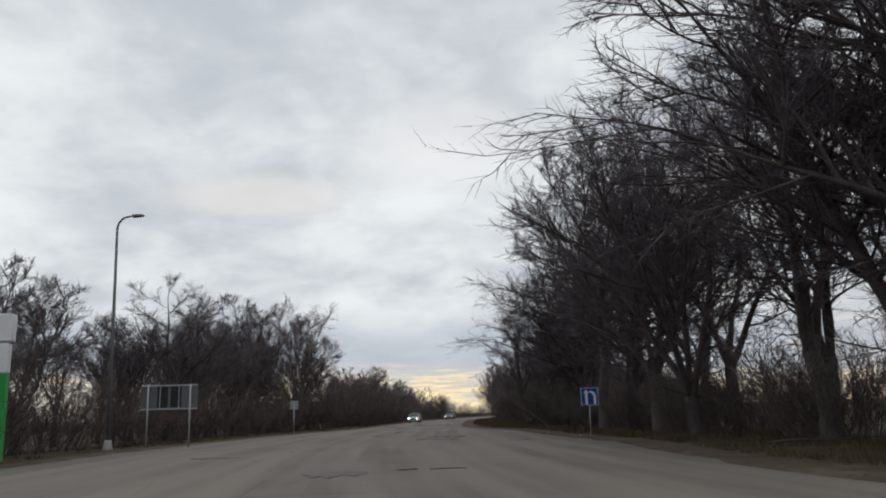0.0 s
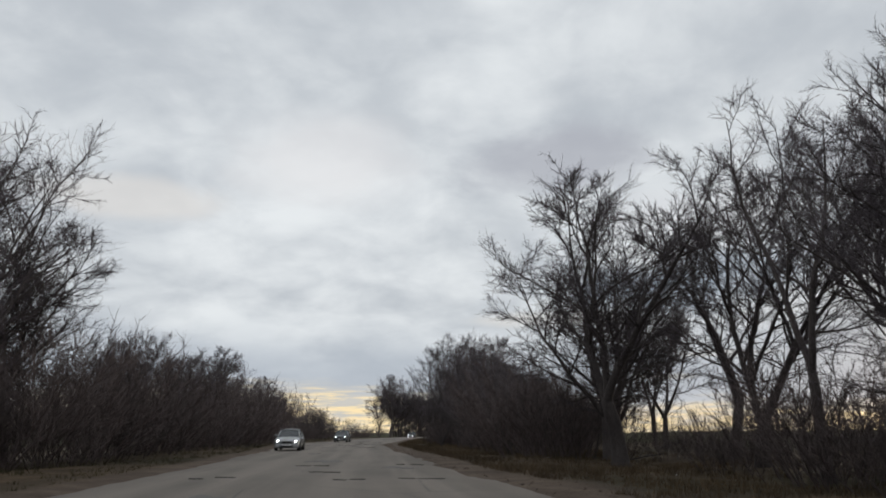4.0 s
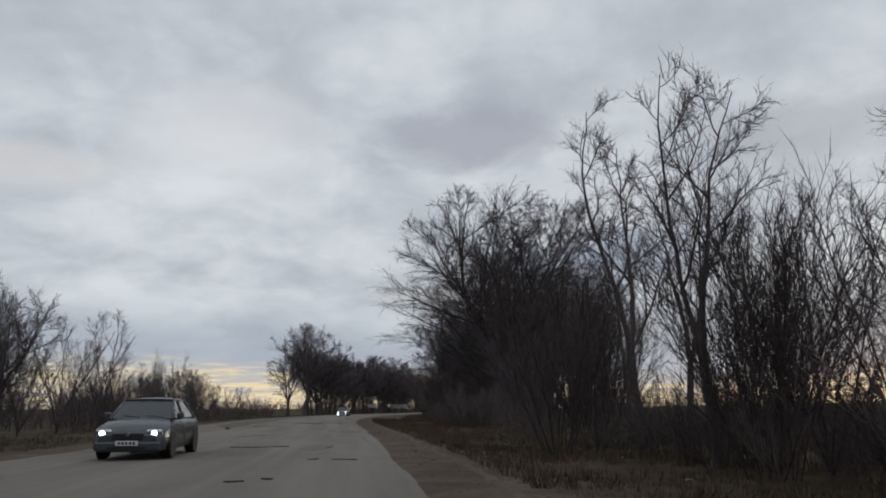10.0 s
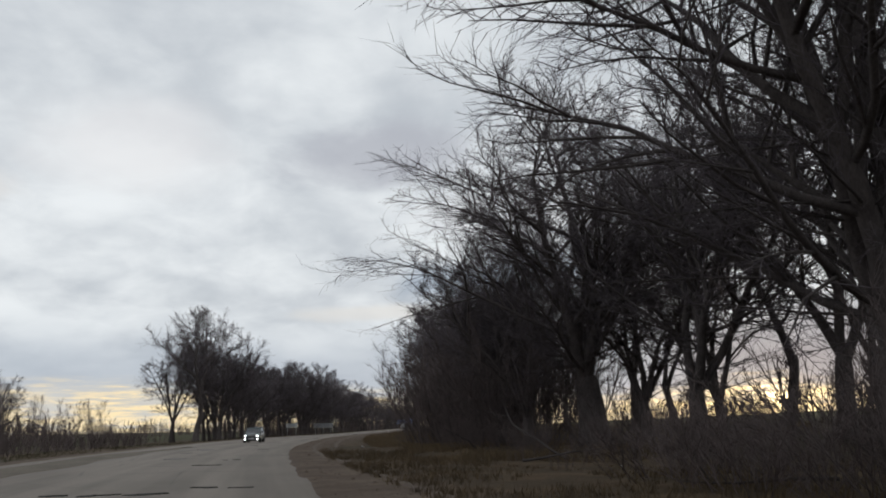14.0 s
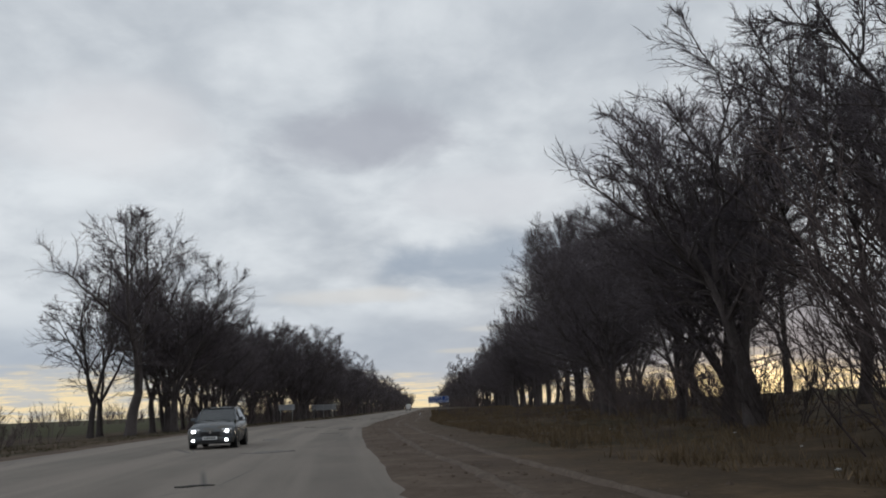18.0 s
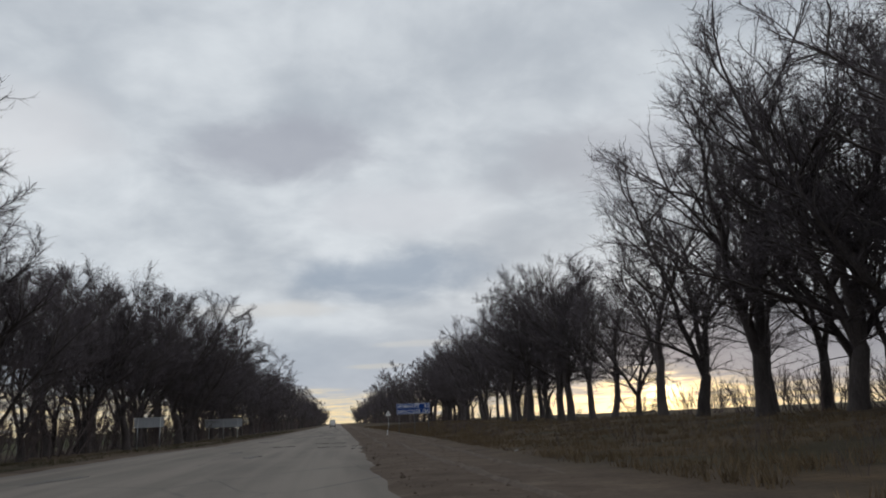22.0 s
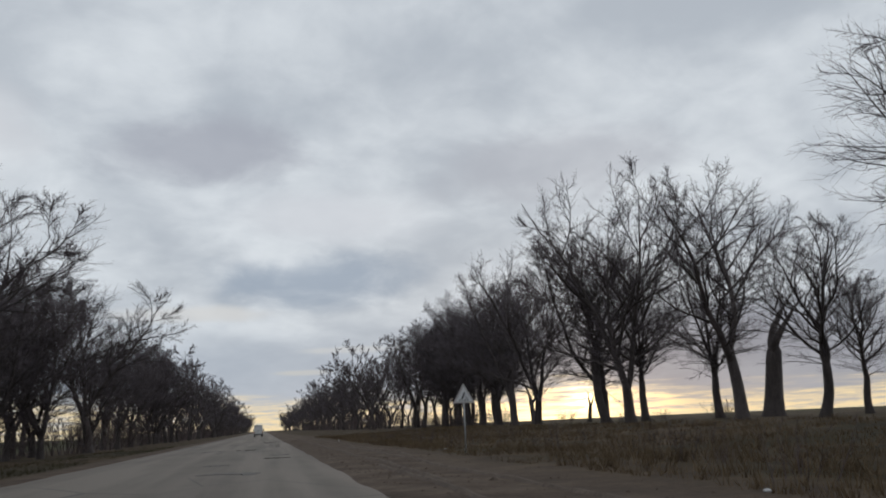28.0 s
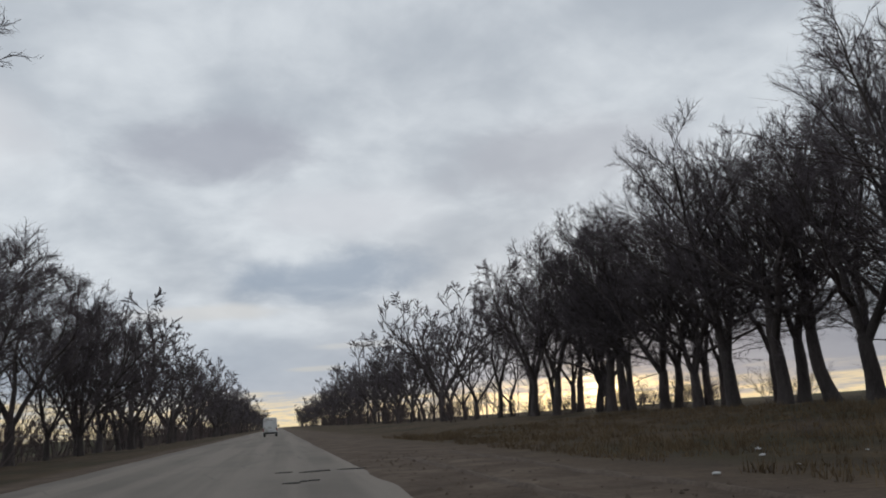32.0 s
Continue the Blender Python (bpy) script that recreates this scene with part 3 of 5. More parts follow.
def limb_line(rng, start, way, length, segs, wander, lift, sag=0.0):
    """A gnarled line that turns upwards by lift at each step, and droops by sag towards its end."""
    pts, d = [start.copy()], way.copy()
    for i in range(segs):
        d = d + Vector((rng.gauss(0, wander), rng.gauss(0, wander), rng.gauss(0, wander * 0.6) + lift - sag * i / segs))
        d.normalize()
        pts.append(pts[-1] + d * (length / segs))
    return pts


def taper(r0, r1, n, power=0.9):
    return [r0 + (r1 - r0) * (i / n) ** power for i in range(n + 1)]


def grow_tree(seed, height, fork, spread, stems, limbs, boughs, sprays, twigs, girth=0.018, lean=0.05, thick=1.0, sag=0.0, shoots=10, reach=1.0, low=0.18, crown_r=0.36, skirt=0, angles=(0.6, 1.15), split=False):
    """Meshes of one bare tree, branch by branch: a trunk that forks into arching stems, limbs along the stems, boughs along
    the limbs, and sprays with fine twigs along the boughs.
    fork: height of the bare trunk as a share of the whole; spread: how far the stems lean out at the fork."""
    rng = random.Random(seed)
    trunk, limb, twig, alone = Wood(), Wood(), Wood(), []
    r0, zf = height * girth, height * fork
    base = limb_line(rng, Vector((0, 0, -0.3)), Vector((rng.gauss(0, lean), rng.gauss(0, lean), 1)).normalized(), zf + 0.3, 6, 0.045, 0.03)
    crest = base + [base[-1] + (base[-1] - base[-2]).normalized() * (r0 * 0.9)]
    trunk.tube(crest, [r0 * k for k in (1.6, 1.18, 1.03, 0.97, 0.92, 0.88, 0.80, 0.35)], 10)

    zc, half, wide = zf + 0.48 * (height - zf), 0.54 * (height - zf), height * crown_r

    def within(p, way, ln):
        """Shortens a branch that would leave the rounded crown."""
        for _ in range(4):
            e = p + way * ln
            if (math.hypot(e.x, e.y) / wide) ** 2 + abs((e.z - zc) / half) ** 2.4 < 1.0:
                break
            ln *= 0.74
        return ln

    def spray(p, d, ln):
        w = aside(rng, d, rng.uniform(0.35, 0.95), rng.uniform(0, 6.28))
        w.z += 0.10 - sag * 1.5
        w.normalize()
        mid = p + w * (ln * 0.5)
        w2 = (w + Vector((rng.gauss(0, 0.22), rng.gauss(0, 0.22), rng.gauss(0.12, 0.15)))).normalized()
        end = mid + w2 * (ln * 0.5)
        twig.tube([p, mid, end], [0.0085 * thick, 0.0065 * thick, 0.0], 3)
        for j in range(twigs):
            f = (j + rng.random()) / twigs
            p4 = p.lerp(mid, f * 2) if f < 0.5 else mid.lerp(end, f * 2 - 1)
            w4 = aside(rng, w if f < 0.5 else w2, rng.uniform(0.35, 0.9), rng.uniform(0, 6.28))
            w4.z -= sag
            twig.tube([p4, p4 + w4 * (ln * rng.uniform(0.28, 0.62))], [0.0052 * thick, 0.0], 3)

    def clothe(pts, ln, count, lo):
        for j in range(count):
            f = lo + (1 - lo) * (j + rng.random()) / count
            p, d = along(pts, min(f, 1.0))
            spray(p, d, max(0.5, ln * (0.32 + 0.28 * (1 - f))) * rng.uniform(0.6, 1.25))

    def bough(p, d, ln, r):
        w = aside(rng, d, rng.uniform(0.45, 0.95), rng.uniform(0, 6.28))
        w = (w + Vector((p.x, p.y, 0)) * (0.35 / height)).normalized()
        ln = within(p, w, ln)
        if ln < 0.03 * height:
            return
        q = limb_line(rng, p, w, ln, 4, 0.15, 0.07, sag * 3)
        limb.tube(q, taper(min(r * 0.62, 0.005 + ln * 0.009) * min(thick, 1.4), 0.006 * thick, 4), 4 if ln > 1.6 else 3)
        clothe(q, ln, sprays, 0.12)

    def big_limb(p, d, ln, r, angle, spin):
        w = aside(rng, d, angle, spin)
        w = (w + Vector((0, 0, 0.12))).normalized()
        ln = within(p, w, ln)
        if ln < 0.05 * height:
            return
        q = limb_line(rng, p, w, ln, 7, 0.14, 0.085, sag * 4)
        rr = taper(min(r * 0.7, 0.012 + ln * 0.0135), 0.011, 7)
        limb.tube(q, rr, 6)
        for j in range(boughs):
            f = 0.16 + 0.84 * (j + rng.random()) / boughs
            p2, d2 = along(q, min(f, 1.0))
            bough(p2, d2, ln * (0.26 + 0.32 * (1 - f)) * rng.uniform(0.7, 1.3), rr[min(7, int(f * 7))])
        clothe(q, ln * 0.25, sprays, 0.5)

    turn = rng.uniform(0, 6.28)
    for k in range(stems):
        a = turn + k * math.tau / stems + rng.uniform(-0.5, 0.5)
        t = spread * rng.uniform(0.55, 1.25) if stems > 1 else spread * 0.2
        p0 = base[-1] if k == 0 else base[-2].lerp(base[-1], rng.random())
        way = Vector((math.cos(a) * math.sin(t), math.sin(a) * math.sin(t), math.cos(t)))
        ln = (height - zf) * (1.02 if k == 0 else rng.uniform(0.72, 1.0)) / (0.35 + 0.65 * math.cos(t))
        ln = min(ln, within(p0, (way + Vector((0, 0, 0.35))).normalized(), ln) * 1.05)
        pts = limb_line(rng, p0 - way * (r0 * 0.4), way, ln, 12, 0.10, 0.03)
        rs = r0 * (0.86 if stems == 1 else 0.76 / math.sqrt(stems) + 0.2)
        rr = taper(rs, 0.016, 12, 0.8)
        if split:
            alone.append(Wood())
        (alone[-1] if split else trunk).tube(pts, rr, 6 if split else 8)
        for j in range(limbs):
            f = low + (1 - low) * (j + rng.random()) / limbs
            p, d = along(pts, min(f, 1.0))
            size = ln * reach * (0.17 + 0.40 * (1 - f) ** 0.8) * rng.uniform(0.65, 1.25)
            big_limb(p, d, size, rr[min(12, int(f * 12))], rng.uniform(*angles), j * 2.4 + rng.uniform(-0.6, 0.6) + a)
        for j in range(skirt):
            p, d = along(pts, rng.uniform(0.02, 0.36))
            w = aside(rng, d, rng.uniform(0.9, 1.5), rng.uniform(0, 6.28))
            size = height * rng.uniform(0.14, 0.26)
            q = limb_line(rng, p, w, size, 6, 0.13, 0.05, 0.22)
            limb.tube(q, taper(0.012 + size * 0.007, 0.008, 6), 4)
            clothe(q, size * 0.4, sprays + 4, 0.15)
        for _ in range(shoots):
            p, d = along(pts, rng.uniform(0.03, 0.6))
            spray(p, d, height * rng.uniform(0.03, 0.07))
    for _ in range(shoots // 2):
        p, d = along(base, rng.uniform(0.35, 1.0))
        spray(p, d, height * rng.uniform(0.03, 0.06))
    co = np.array([tuple(p) for p in limb.v + twig.v])
    kz = height / co[:, 2].max()
    kr = height * crown_r / np.quantile(np.hypot(co[:, 0], co[:, 1]), 0.985)
    for wood in (trunk, limb, twig, *alone):
        wood.v = [Vector((p.x * kr, p.y * kr, p.z * kz)) for p in wood.v]
    crown = bpy.data.meshes.new("crown")
    n = len(limb.v)
    crown.from_pydata([tuple(p) for p in limb.v + twig.v], [], limb.f + [tuple(i + n for i in f) for f in twig.f])
    crown.materials.append(BARK)
    crown.materials.append(TWIG)
    idx = [0] * len(limb.f) + [1] * len(twig.f)
    crown.polygons.foreach_set("material_index", idx)
    crown.polygons.foreach_set("use_smooth", [True] * len(idx))
    crown.update()
    return (trunk.mesh("trunk", BARK), *(w.mesh("stem", BARK) for w in alone), crown)


def grow_thicket(seed, height, stems, spread, rods, twigs, mat, thick=1.0, radius=0.9, split=False):
    """A clump of slender upright stems from one stool, with thin rods and twigs."""
    rng = random.Random(seed)
    stem, twig, alone = Wood(), Wood(), []
    for k in range(stems):
        if split:
            stem = Wood()
            alone.append(stem)
        a, r = rng.uniform(0, 6.28), radius * math.sqrt(rng.random())
        st = Vector((r * math.cos(a), r * math.sin(a), -0.15))
        tilt = spread * rng.uniform(0.1, 1.0)
        way = Vector((math.cos(a) * tilt + rng.gauss(0, 0.06), math.sin(a) * tilt + rng.gauss(0, 0.06), 1)).normalized()
        ln = height * rng.uniform(0.6, 1.02)
        pts = branch_line(rng, st, way, ln, 6, 0.055, 0.05)
        r0 = max(0.014, ln * 0.0042) * thick
        stem.tube(pts, [r0 * (1.15 - 0.95 * i / 6) for i in range(7)], 4)
        for j in range(rods):
            f = 0.18 + 0.8 * (j + rng.random()) / rods
            p, d = along(pts, min(f, 1.0))
            w = aside(rng, d, rng.uniform(0.25, 0.7), rng.uniform(0, 6.28))
            l1 = ln * (0.42 - 0.25 * f) * rng.uniform(0.6, 1.3)
            q = branch_line(rng, p, w, l1, 3, 0.10, 0.10)
            twig.tube(q, [0.012 * thick, 0.010 * thick, 0.008 * thick, 0.004 * thick], 3)
            for n in range(twigs):
                p4, d4 = along(q, 0.1 + 0.9 * rng.random())
                w4 = aside(rng, d4, rng.uniform(0.3, 0.8), rng.uniform(0, 6.28))
                twig.tube([p4, p4 + w4 * (l1 * rng.uniform(0.2, 0.5) + 0.15)], [0.008 * thick, 0.0], 3)
    if not split:
        n = len(stem.v)
        stem.v += twig.v
        stem.f += [tuple(i + n for i in f) for f in twig.f]
        return (stem.mesh("shrub", mat),)
    return tuple(w.mesh("stem", mat) for w in alone) + (twig.mesh("crown", mat),)


_kinds = {}


def kind_of(key):
    """Meshes of a kind of tree or shrub, grown once and shared by all that stand of it."""
    if key not in _kinds:
        fam, n = key
        if fam == "elm":        # broad, dense, spreading
            _kinds[key] = grow_tree(100 + n, 16, (0.13, 0.18, 0.10, 0.16)[n % 4], (0.50, 0.42, 0.58, 0.46)[n % 4], (4, 3, 4, 4)[n % 4], 10, 9, 8, 6, girth=0.019, thick=1.5, sag=0.02, reach=1.1, crown_r=0.44, skirt=6)
        elif fam == "giant":    # the great roadside elms
            _kinds[key] = grow_tree(140 + n, 20, (0.12, 0.17)[n % 2], (0.24, 0.34)[n % 2], (5, 4)[n % 2], 14, 10, 9, 6, girth=0.027, thick=1.5, sag=0.035, reach=1.2, low=0.05, crown_r=0.48, skirt=8)
        elif fam == "row":      # planted row: forked trunk, tall open crown
            _kinds[key] = grow_tree(200 + n, 17, (0.17, 0.24, 0.13, 0.21, 0.15, 0.26)[n % 6], (0.38, 0.34, 0.42, 0.30, 0.46, 0.34)[n % 6], (2, 2, 3, 3, 3, 2)[n % 6], (12, 12, 10, 10, 10, 12)[n % 6], 10, 7, 6, girth=0.019, lean=0.09, thick=1.35, sag=0.022, shoots=22, reach=1.2, low=0.07, crown_r=(0.37, 0.34, 0.41, 0.33, 0.42, 0.35)[n % 6], skirt=14)
        elif fam == "thin":     # sparse tall tree with open crown
            _kinds[key] = grow_tree(300 + n, 16, 0.24, 0.26, 2, 10, 7, 6, 5, girth=0.012, lean=0.07, thick=1.2, reach=0.8, crown_r=0.22)
        elif fam == "back":     # the same, a row or two behind
            _kinds[key] = grow_tree(350 + n, 16, 0.2, 0.38, 2 + n % 2, 9, 8, 6, 5, girth=0.018, lean=0.07, thick=2.4, sag=0.01, skirt=4)
        elif fam == "far":      # coarser, seen from afar
            _kinds[key] = grow_tree(400 + n, 16, 0.14, 0.5, 3, 6, 4, 4, 2, thick=6.5, shoots=4, crown_r=0.40)
        elif fam == "snag":     # broken leaning stub with a few limbs
            _kinds[key] = grow_tree(500 + n, 9, 0.42, 0.4, 2, 3, 3, 4, 4, girth=0.042, lean=0.14, reach=0.6, low=0.4, shoots=8)
        elif fam == "sapling":
            _kinds[key] = grow_tree(600 + n, 9.0, 0.03, (0.34, 0.44, 0.28, 0.40, 0.5)[n % 5], (6, 7, 5, 8, 6)[n % 5], 8, 5, 4, 4, girth=0.0095, thick=0.95, reach=0.75, low=0.2, crown_r=(0.27, 0.33, 0.22, 0.30, 0.36)[n % 5], shoots=8, angles=(0.35, 0.75), split=True)
        elif fam == "fan":      # one dense stool of fine rods
            _kinds[key] = grow_thicket(650 + n, 6.5, 17, 0.55, 18, 7, SAPLING, 0.9, 0.5, True)
        elif fam == "scrub":
            _kinds[key] = grow_thicket(700 + n, 4.2, 28, 0.95, 9, 7, SCRUB, 0.95, 1.7)
        elif fam == "farscrub":
            _kinds[key] = grow_thicket(800 + n, 5.0, 12, 0.95, 6, 3, SCRUB, 2.6, 2.4)
        elif fam == "weeds":
            _kinds[key] = grow_thicket(900 + n, 1.5, 12, 0.5, 3, 2, SCRUB, 0.55, 0.7)
    return _kinds[key]


FAMILY = {
    "elm": ("tree", "spreading bare elm with dark forked trunk and dense twigs", "tree", "roadside trees"),
    "giant": ("tree", "huge bare elm with several dark stems and overhanging limbs", "tree", "roadside trees"),
    "row": ("tree", "bare tree in planted row with clean trunk, on grassy bank", "tree", "roadside trees"),
    "thin": ("tree", "tall slender bare tree with open upswept crown", "tree", "roadside trees"),
    "back": ("tree", "bare tree standing behind the first row, dark twiggy crown", "tree", "roadside trees"),
    "fan": ("sapling_clump", "dense fan of thin grey rods from one stool beside road", "shrub", "roadside saplings"),
    "far": ("tree", "distant bare tree with dark hazy crown of twigs", "tree", "roadside trees"),
    "snag": ("tree", "broken bare tree with thick stub and few limbs", "tree", "roadside trees"),
    "sapling": ("sapling_clump", "clump of slender grey upright saplings without leaves", "shrub", "roadside saplings"),
    "scrub": ("shrub", "dense leafless brown shrub under the roadside trees", "shrub", "roadside shrubs"),
    "farscrub": ("shrub", "dense dark leafless undergrowth below distant trees", "shrub", "roadside shrubs"),
    "weeds": ("weed_clump", "dry brown weed stalks on the grassy verge", "weeds", "verge weeds"),
}
NATIVE = {"elm": 16, "giant": 20, "row": 17, "thin": 16, "back": 16, "fan": 6.5, "far": 16, "snag": 9, "sapling": 9, "scrub": 4.2, "farscrub": 5, "weeds": 1.5}
_turn = random.Random(77)


def plant(fam, n, s, off, height, turn=None, wide=1.0, tilt=0.0):
    """Stands one tree or shrub of a kind at a station and offset, as high as given."""
    name, label, cat, group = FAMILY[fam]
    meshes = kind_of((fam, n))
    root = new(name, meshes[0] if len(meshes) == 1 else None)
    k = height / NATIVE[fam]
    turn = _turn.uniform(0, 360) if turn is None else turn
    p = at(s, off, -0.02)
    root.matrix_world = pose(*p, 0, tilt, turn) @ Matrix.Diagonal((k * wide, k * wide, k, 1))
    tagged(root, label, cat, group)
    for me in meshes if len(meshes) > 1 else ():
        ob = new(me.name.split(".")[0], me)
        ob.parent = root
    return root


def scatter(fam, kinds, s0, s1, gap, off, jitter, height, vary=0.18, seed=1, wide=1.0):
    """A loose row of one family between two stations."""
    rng = random.Random(seed)
    s = s0
    while s < s1:
        plant(fam, rng.randrange(kinds), s + rng.uniform(-0.3, 0.3) * gap, off + rng.uniform(-jitter, jitter), height * rng.uniform(1 - vary, 1 + vary), rng.uniform(0, 360), wide * rng.uniform(0.9, 1.15))
        s += gap * rng.uniform(0.75, 1.25)


def joined(name, label, category, spots):
    """Far or uncounted growth as one mesh: spots of (family, variant, station, offset, height)."""
    rng = random.Random(len(spots))
    vs, fs, ms, base = [], [], [], 0
    mats = []
    for fam, n, s, off, h in spots:
        k = h / NATIVE[fam]
        m = np.array(pose(*at(s, off, -0.02), 0, 0, rng.uniform(0, 360)) @ Matrix.Diagonal((k * 1.1, k * 1.1, k, 1)))
        for me in kind_of((fam, n)):
            co = np.empty(len(me.vertices) * 3)
            me.vertices.foreach_get("co", co)
            co = co.reshape(-1, 3) @ m[:3, :3].T + m[:3, 3]
            vs.append(co)
            fs += [tuple(i + base for i in p.vertices) for p in me.polygons]
            for mt in me.materials:
                if mt not in mats:
                    mats.append(mt)
            look_up = [mats.index(mt) for mt in me.materials]
            ms += [look_up[p.material_index] for p in me.polygons]
            base += len(co)
    me = bpy.data.meshes.new(name)
    me.from_pydata(np.concatenate(vs).tolist(), [], fs)
    for mt in mats:
        me.materials.append(mt)
    me.polygons.foreach_set("material_index", ms)
    me.update()
    return tagged(new(name, me), label, category, kind="stuff")


def spots(fam, kinds, s0, s1, gap, off, jitter, height, seed):
    rng = random.Random(seed)
    out, s = [], s0
    while s < s1:
        out.append((fam, rng.randrange(kinds), s, off + rng.uniform(-jitter, jitter), height * rng.uniform(0.6, 1.3)))
        s += gap * rng.uniform(0.4, 1.7)
    return out


# right side, first woods
plant("giant", 1, 16, 17.5, 18.5, 210, 1.22, 8)
for n, s, off, h in ((0, 19, 15.5, 17), (1, 26, 17.0, 16), (2, 33, 15.0, 16), (3, 40, 15.5, 17.5), (0, 46, 15.5, 18)):
    plant("elm", n, s, off, h)
for n, s, off, h in ((1, 51, 15.0, 18.5), (5, 60, 18.5, 17.5), (3, 74, 18.0, 12), (0, 80, 17.0, 12)):
    plant("row", n, s, off, h)
plant("giant", 1, 65, 16.5, 17.5, 200, 1.1, 9)
plant("elm", 3, 79, 14.5, 10.5, 210)
plant("elm", 1, 69, 14.8, 13.5, 300)
scatter("scrub", 4, 62, 86, 2.0, 15.0, 1.5, 3.6, 0.3, seed=81, wide=1.2)
scatter("back", 4, 20, 50, 6, 21.0, 2.0, 14.5, seed=12)
scatter("thin", 3, 52, 80, 7, 21.0, 2.0, 13.5, seed=71)
scatter("scrub", 4, 30, 48, 3.4, 16.5, 2.0, 2.8, seed=13, wide=1.2)
scatter("scrub", 4, 48, 66, 3.6, 18.5, 2.0, 1.5, seed=72, wide=1.2)
scatter("scrub", 4, 12, 62, 2.2, 18.5, 2.2, 3.4, 0.3, seed=63, wide=1.2)
scatter("scrub", 4, 58, 86, 2.4, 17.5, 2.4, 3.2, 0.35, seed=69, wide=1.2)
scatter("scrub", 4, 86, 102, 2.4, 15.5, 2.4, 2.2, 0.35, seed=58, wide=1.2)
# group on the inner bend
for n, s, off, h in ((2, 91, 16.5, 13.5), (1, 96, 12.8, 14), (3, 102, 14.0, 13), (0, 108, 16.0, 11.5)):
    plant("elm", n, s, off, h, None, 1.05)
plant("thin", 1, 84, 15.0, 12.5)
for n, s, off, h in ((1, 88, 21.0, 13), (2, 99, 19.0, 12.5), (3, 112, 20.6, 10), (1, 118, 22.0, 10)):
    plant("back", n, s, off, h)
scatter("scrub", 4, 104, 122, 1.7, 12.5, 1.8, 5.0, 0.25, seed=14, wide=1.1)
scatter("scrub", 4, 100, 128, 4.0, 17.0, 1.6, 1.8, seed=44)
# saplings
scatter("sapling", 5, 114, 150, 4.6, 10.0, 1.5, 7.6, 0.25, seed=15)
scatter("sapling", 5, 150, 162, 3.2, 11.0, 1.2, 6.4, seed=64)
scatter("sapling", 5, 118, 162, 7.0, 13.8, 1.8, 8.2, 0.25, seed=16)
plant("fan", 1, 160, 9.6, 6.6, 80)
plant("fan", 0, 163.5, 11.5, 6.6, 260)
plant("sapling", 4, 186, 12.5, 6.8, 60)
plant("sapling", 2, 189.5, 15.0, 6.4, 160)
for n, s, off, h in ((1, 178.0, 14.0, 15), (2, 181.0, 17.4, 13), (0, 183.5, 15.5, 12), (2, 162.8, 9.9, 9.5)):
    plant("thin", n, s, off, h)
plant("fan", 0, 167.5, 7.6, 6.0, 30)
plant("fan", 1, 169.6, 9.2, 5.4, 130)
plant("thin", 1, 139, 12.0, 10, 30)
for n, s, off, h in ((1, 137.5, 8.6, 9.8), (2, 131.5, 9.6, 8.0), (4, 143.0, 9.2, 8.8)):
    plant("sapling", n, s, off, h)
plant("thin", 0, 146, 13.0, 9.5, 130)
scatter("scrub", 4, 142, 166, 1.9, 10.2, 1.3, 2.4, 0.3, seed=28)
scatter("sapling", 5, 141, 160, 3.6, 10.6, 1.0, 7.0, 0.2, seed=27)
plant("fan", 0, 172.5, 10.5, 5.6, 210)
scatter("scrub", 4, 174, 204, 7.5, 17.5, 2.2, 1.5, 0.35, seed=73, wide=1.2)
scatter("scrub", 4, 124, 150, 2.4, 11.5, 1.6, 1.5, 0.35, seed=42, wide=1.1)
scatter("scrub", 4, 148, 166, 3.0, 12.5, 2.0, 1.8, 0.35, seed=79, wide=1.2)
scatter("scrub", 4, 164, 176, 2.2, 9.5, 1.6, 1.8, 0.3, seed=74)
scatter("scrub", 4, 122, 168, 4.8, 12.5, 2.2, 1.5, 0.35, seed=17, wide=1.2)
scatter("scrub", 4, 156, 172, 3.5, 14.0, 1.8, 2.6, seed=65)
scatter("scrub", 4, 192, 208, 2.8, 11.8, 1.6, 2.8, 0.25, seed=45)
# great elms and the wood after them
plant("sapling", 1, 197, 12.5, 6.5, 100)
plant("sapling", 3, 200, 15.0, 6.0, 10)
plant("elm", 2, 205, 22.0, 12.5, 90, 0.85)
plant("elm", 0, 214, 25.0, 12.0, 190, 0.85)
plant("giant", 0, 210.5, 15.0, 20.5, 40)
for n, s, off, h in ((1, 220, 21.0, 14.5), (2, 231, 23.0, 14)):
    plant("elm", n, s, off, h)
scatter("back", 4, 224, 248, 8, 26.5, 1.5, 12, seed=75)
plant("giant", 1, 233.5, 17.5, 20, 190, 1.15, 4)
plant("elm", 0, 224, 17.8, 16.5, 30)
plant("elm", 2, 238, 15.5, 14, 20)
plant("elm", 0, 233, 20.0, 13.5, 80)
plant("elm", 1, 242, 15.0, 11, 60)
scatter("scrub", 4, 214, 238, 3.0, 13.0, 2.0, 1.6, 0.3, seed=46)
scatter("scrub", 4, 238, 262, 1.7, 15.6, 2.0, 6.0, 0.25, seed=43)
plant("elm", 2, 250, 16.5, 11.5, 200)
scatter("scrub", 4, 203, 213, 1.5, 11.0, 1.1, 1.9, 0.3, seed=41, wide=1.4)
plant("elm", 3, 247, 17.0, 13, 77)
plant("elm", 0, 274, 16.5, 15.5, 140)
plant("back", 1, 267, 19.5, 15)
plant("back", 3, 281, 20.0, 16)
scatter("elm", 4, 256, 296, 7.0, 18.0, 1.8, 12.5, 0.12, seed=19)
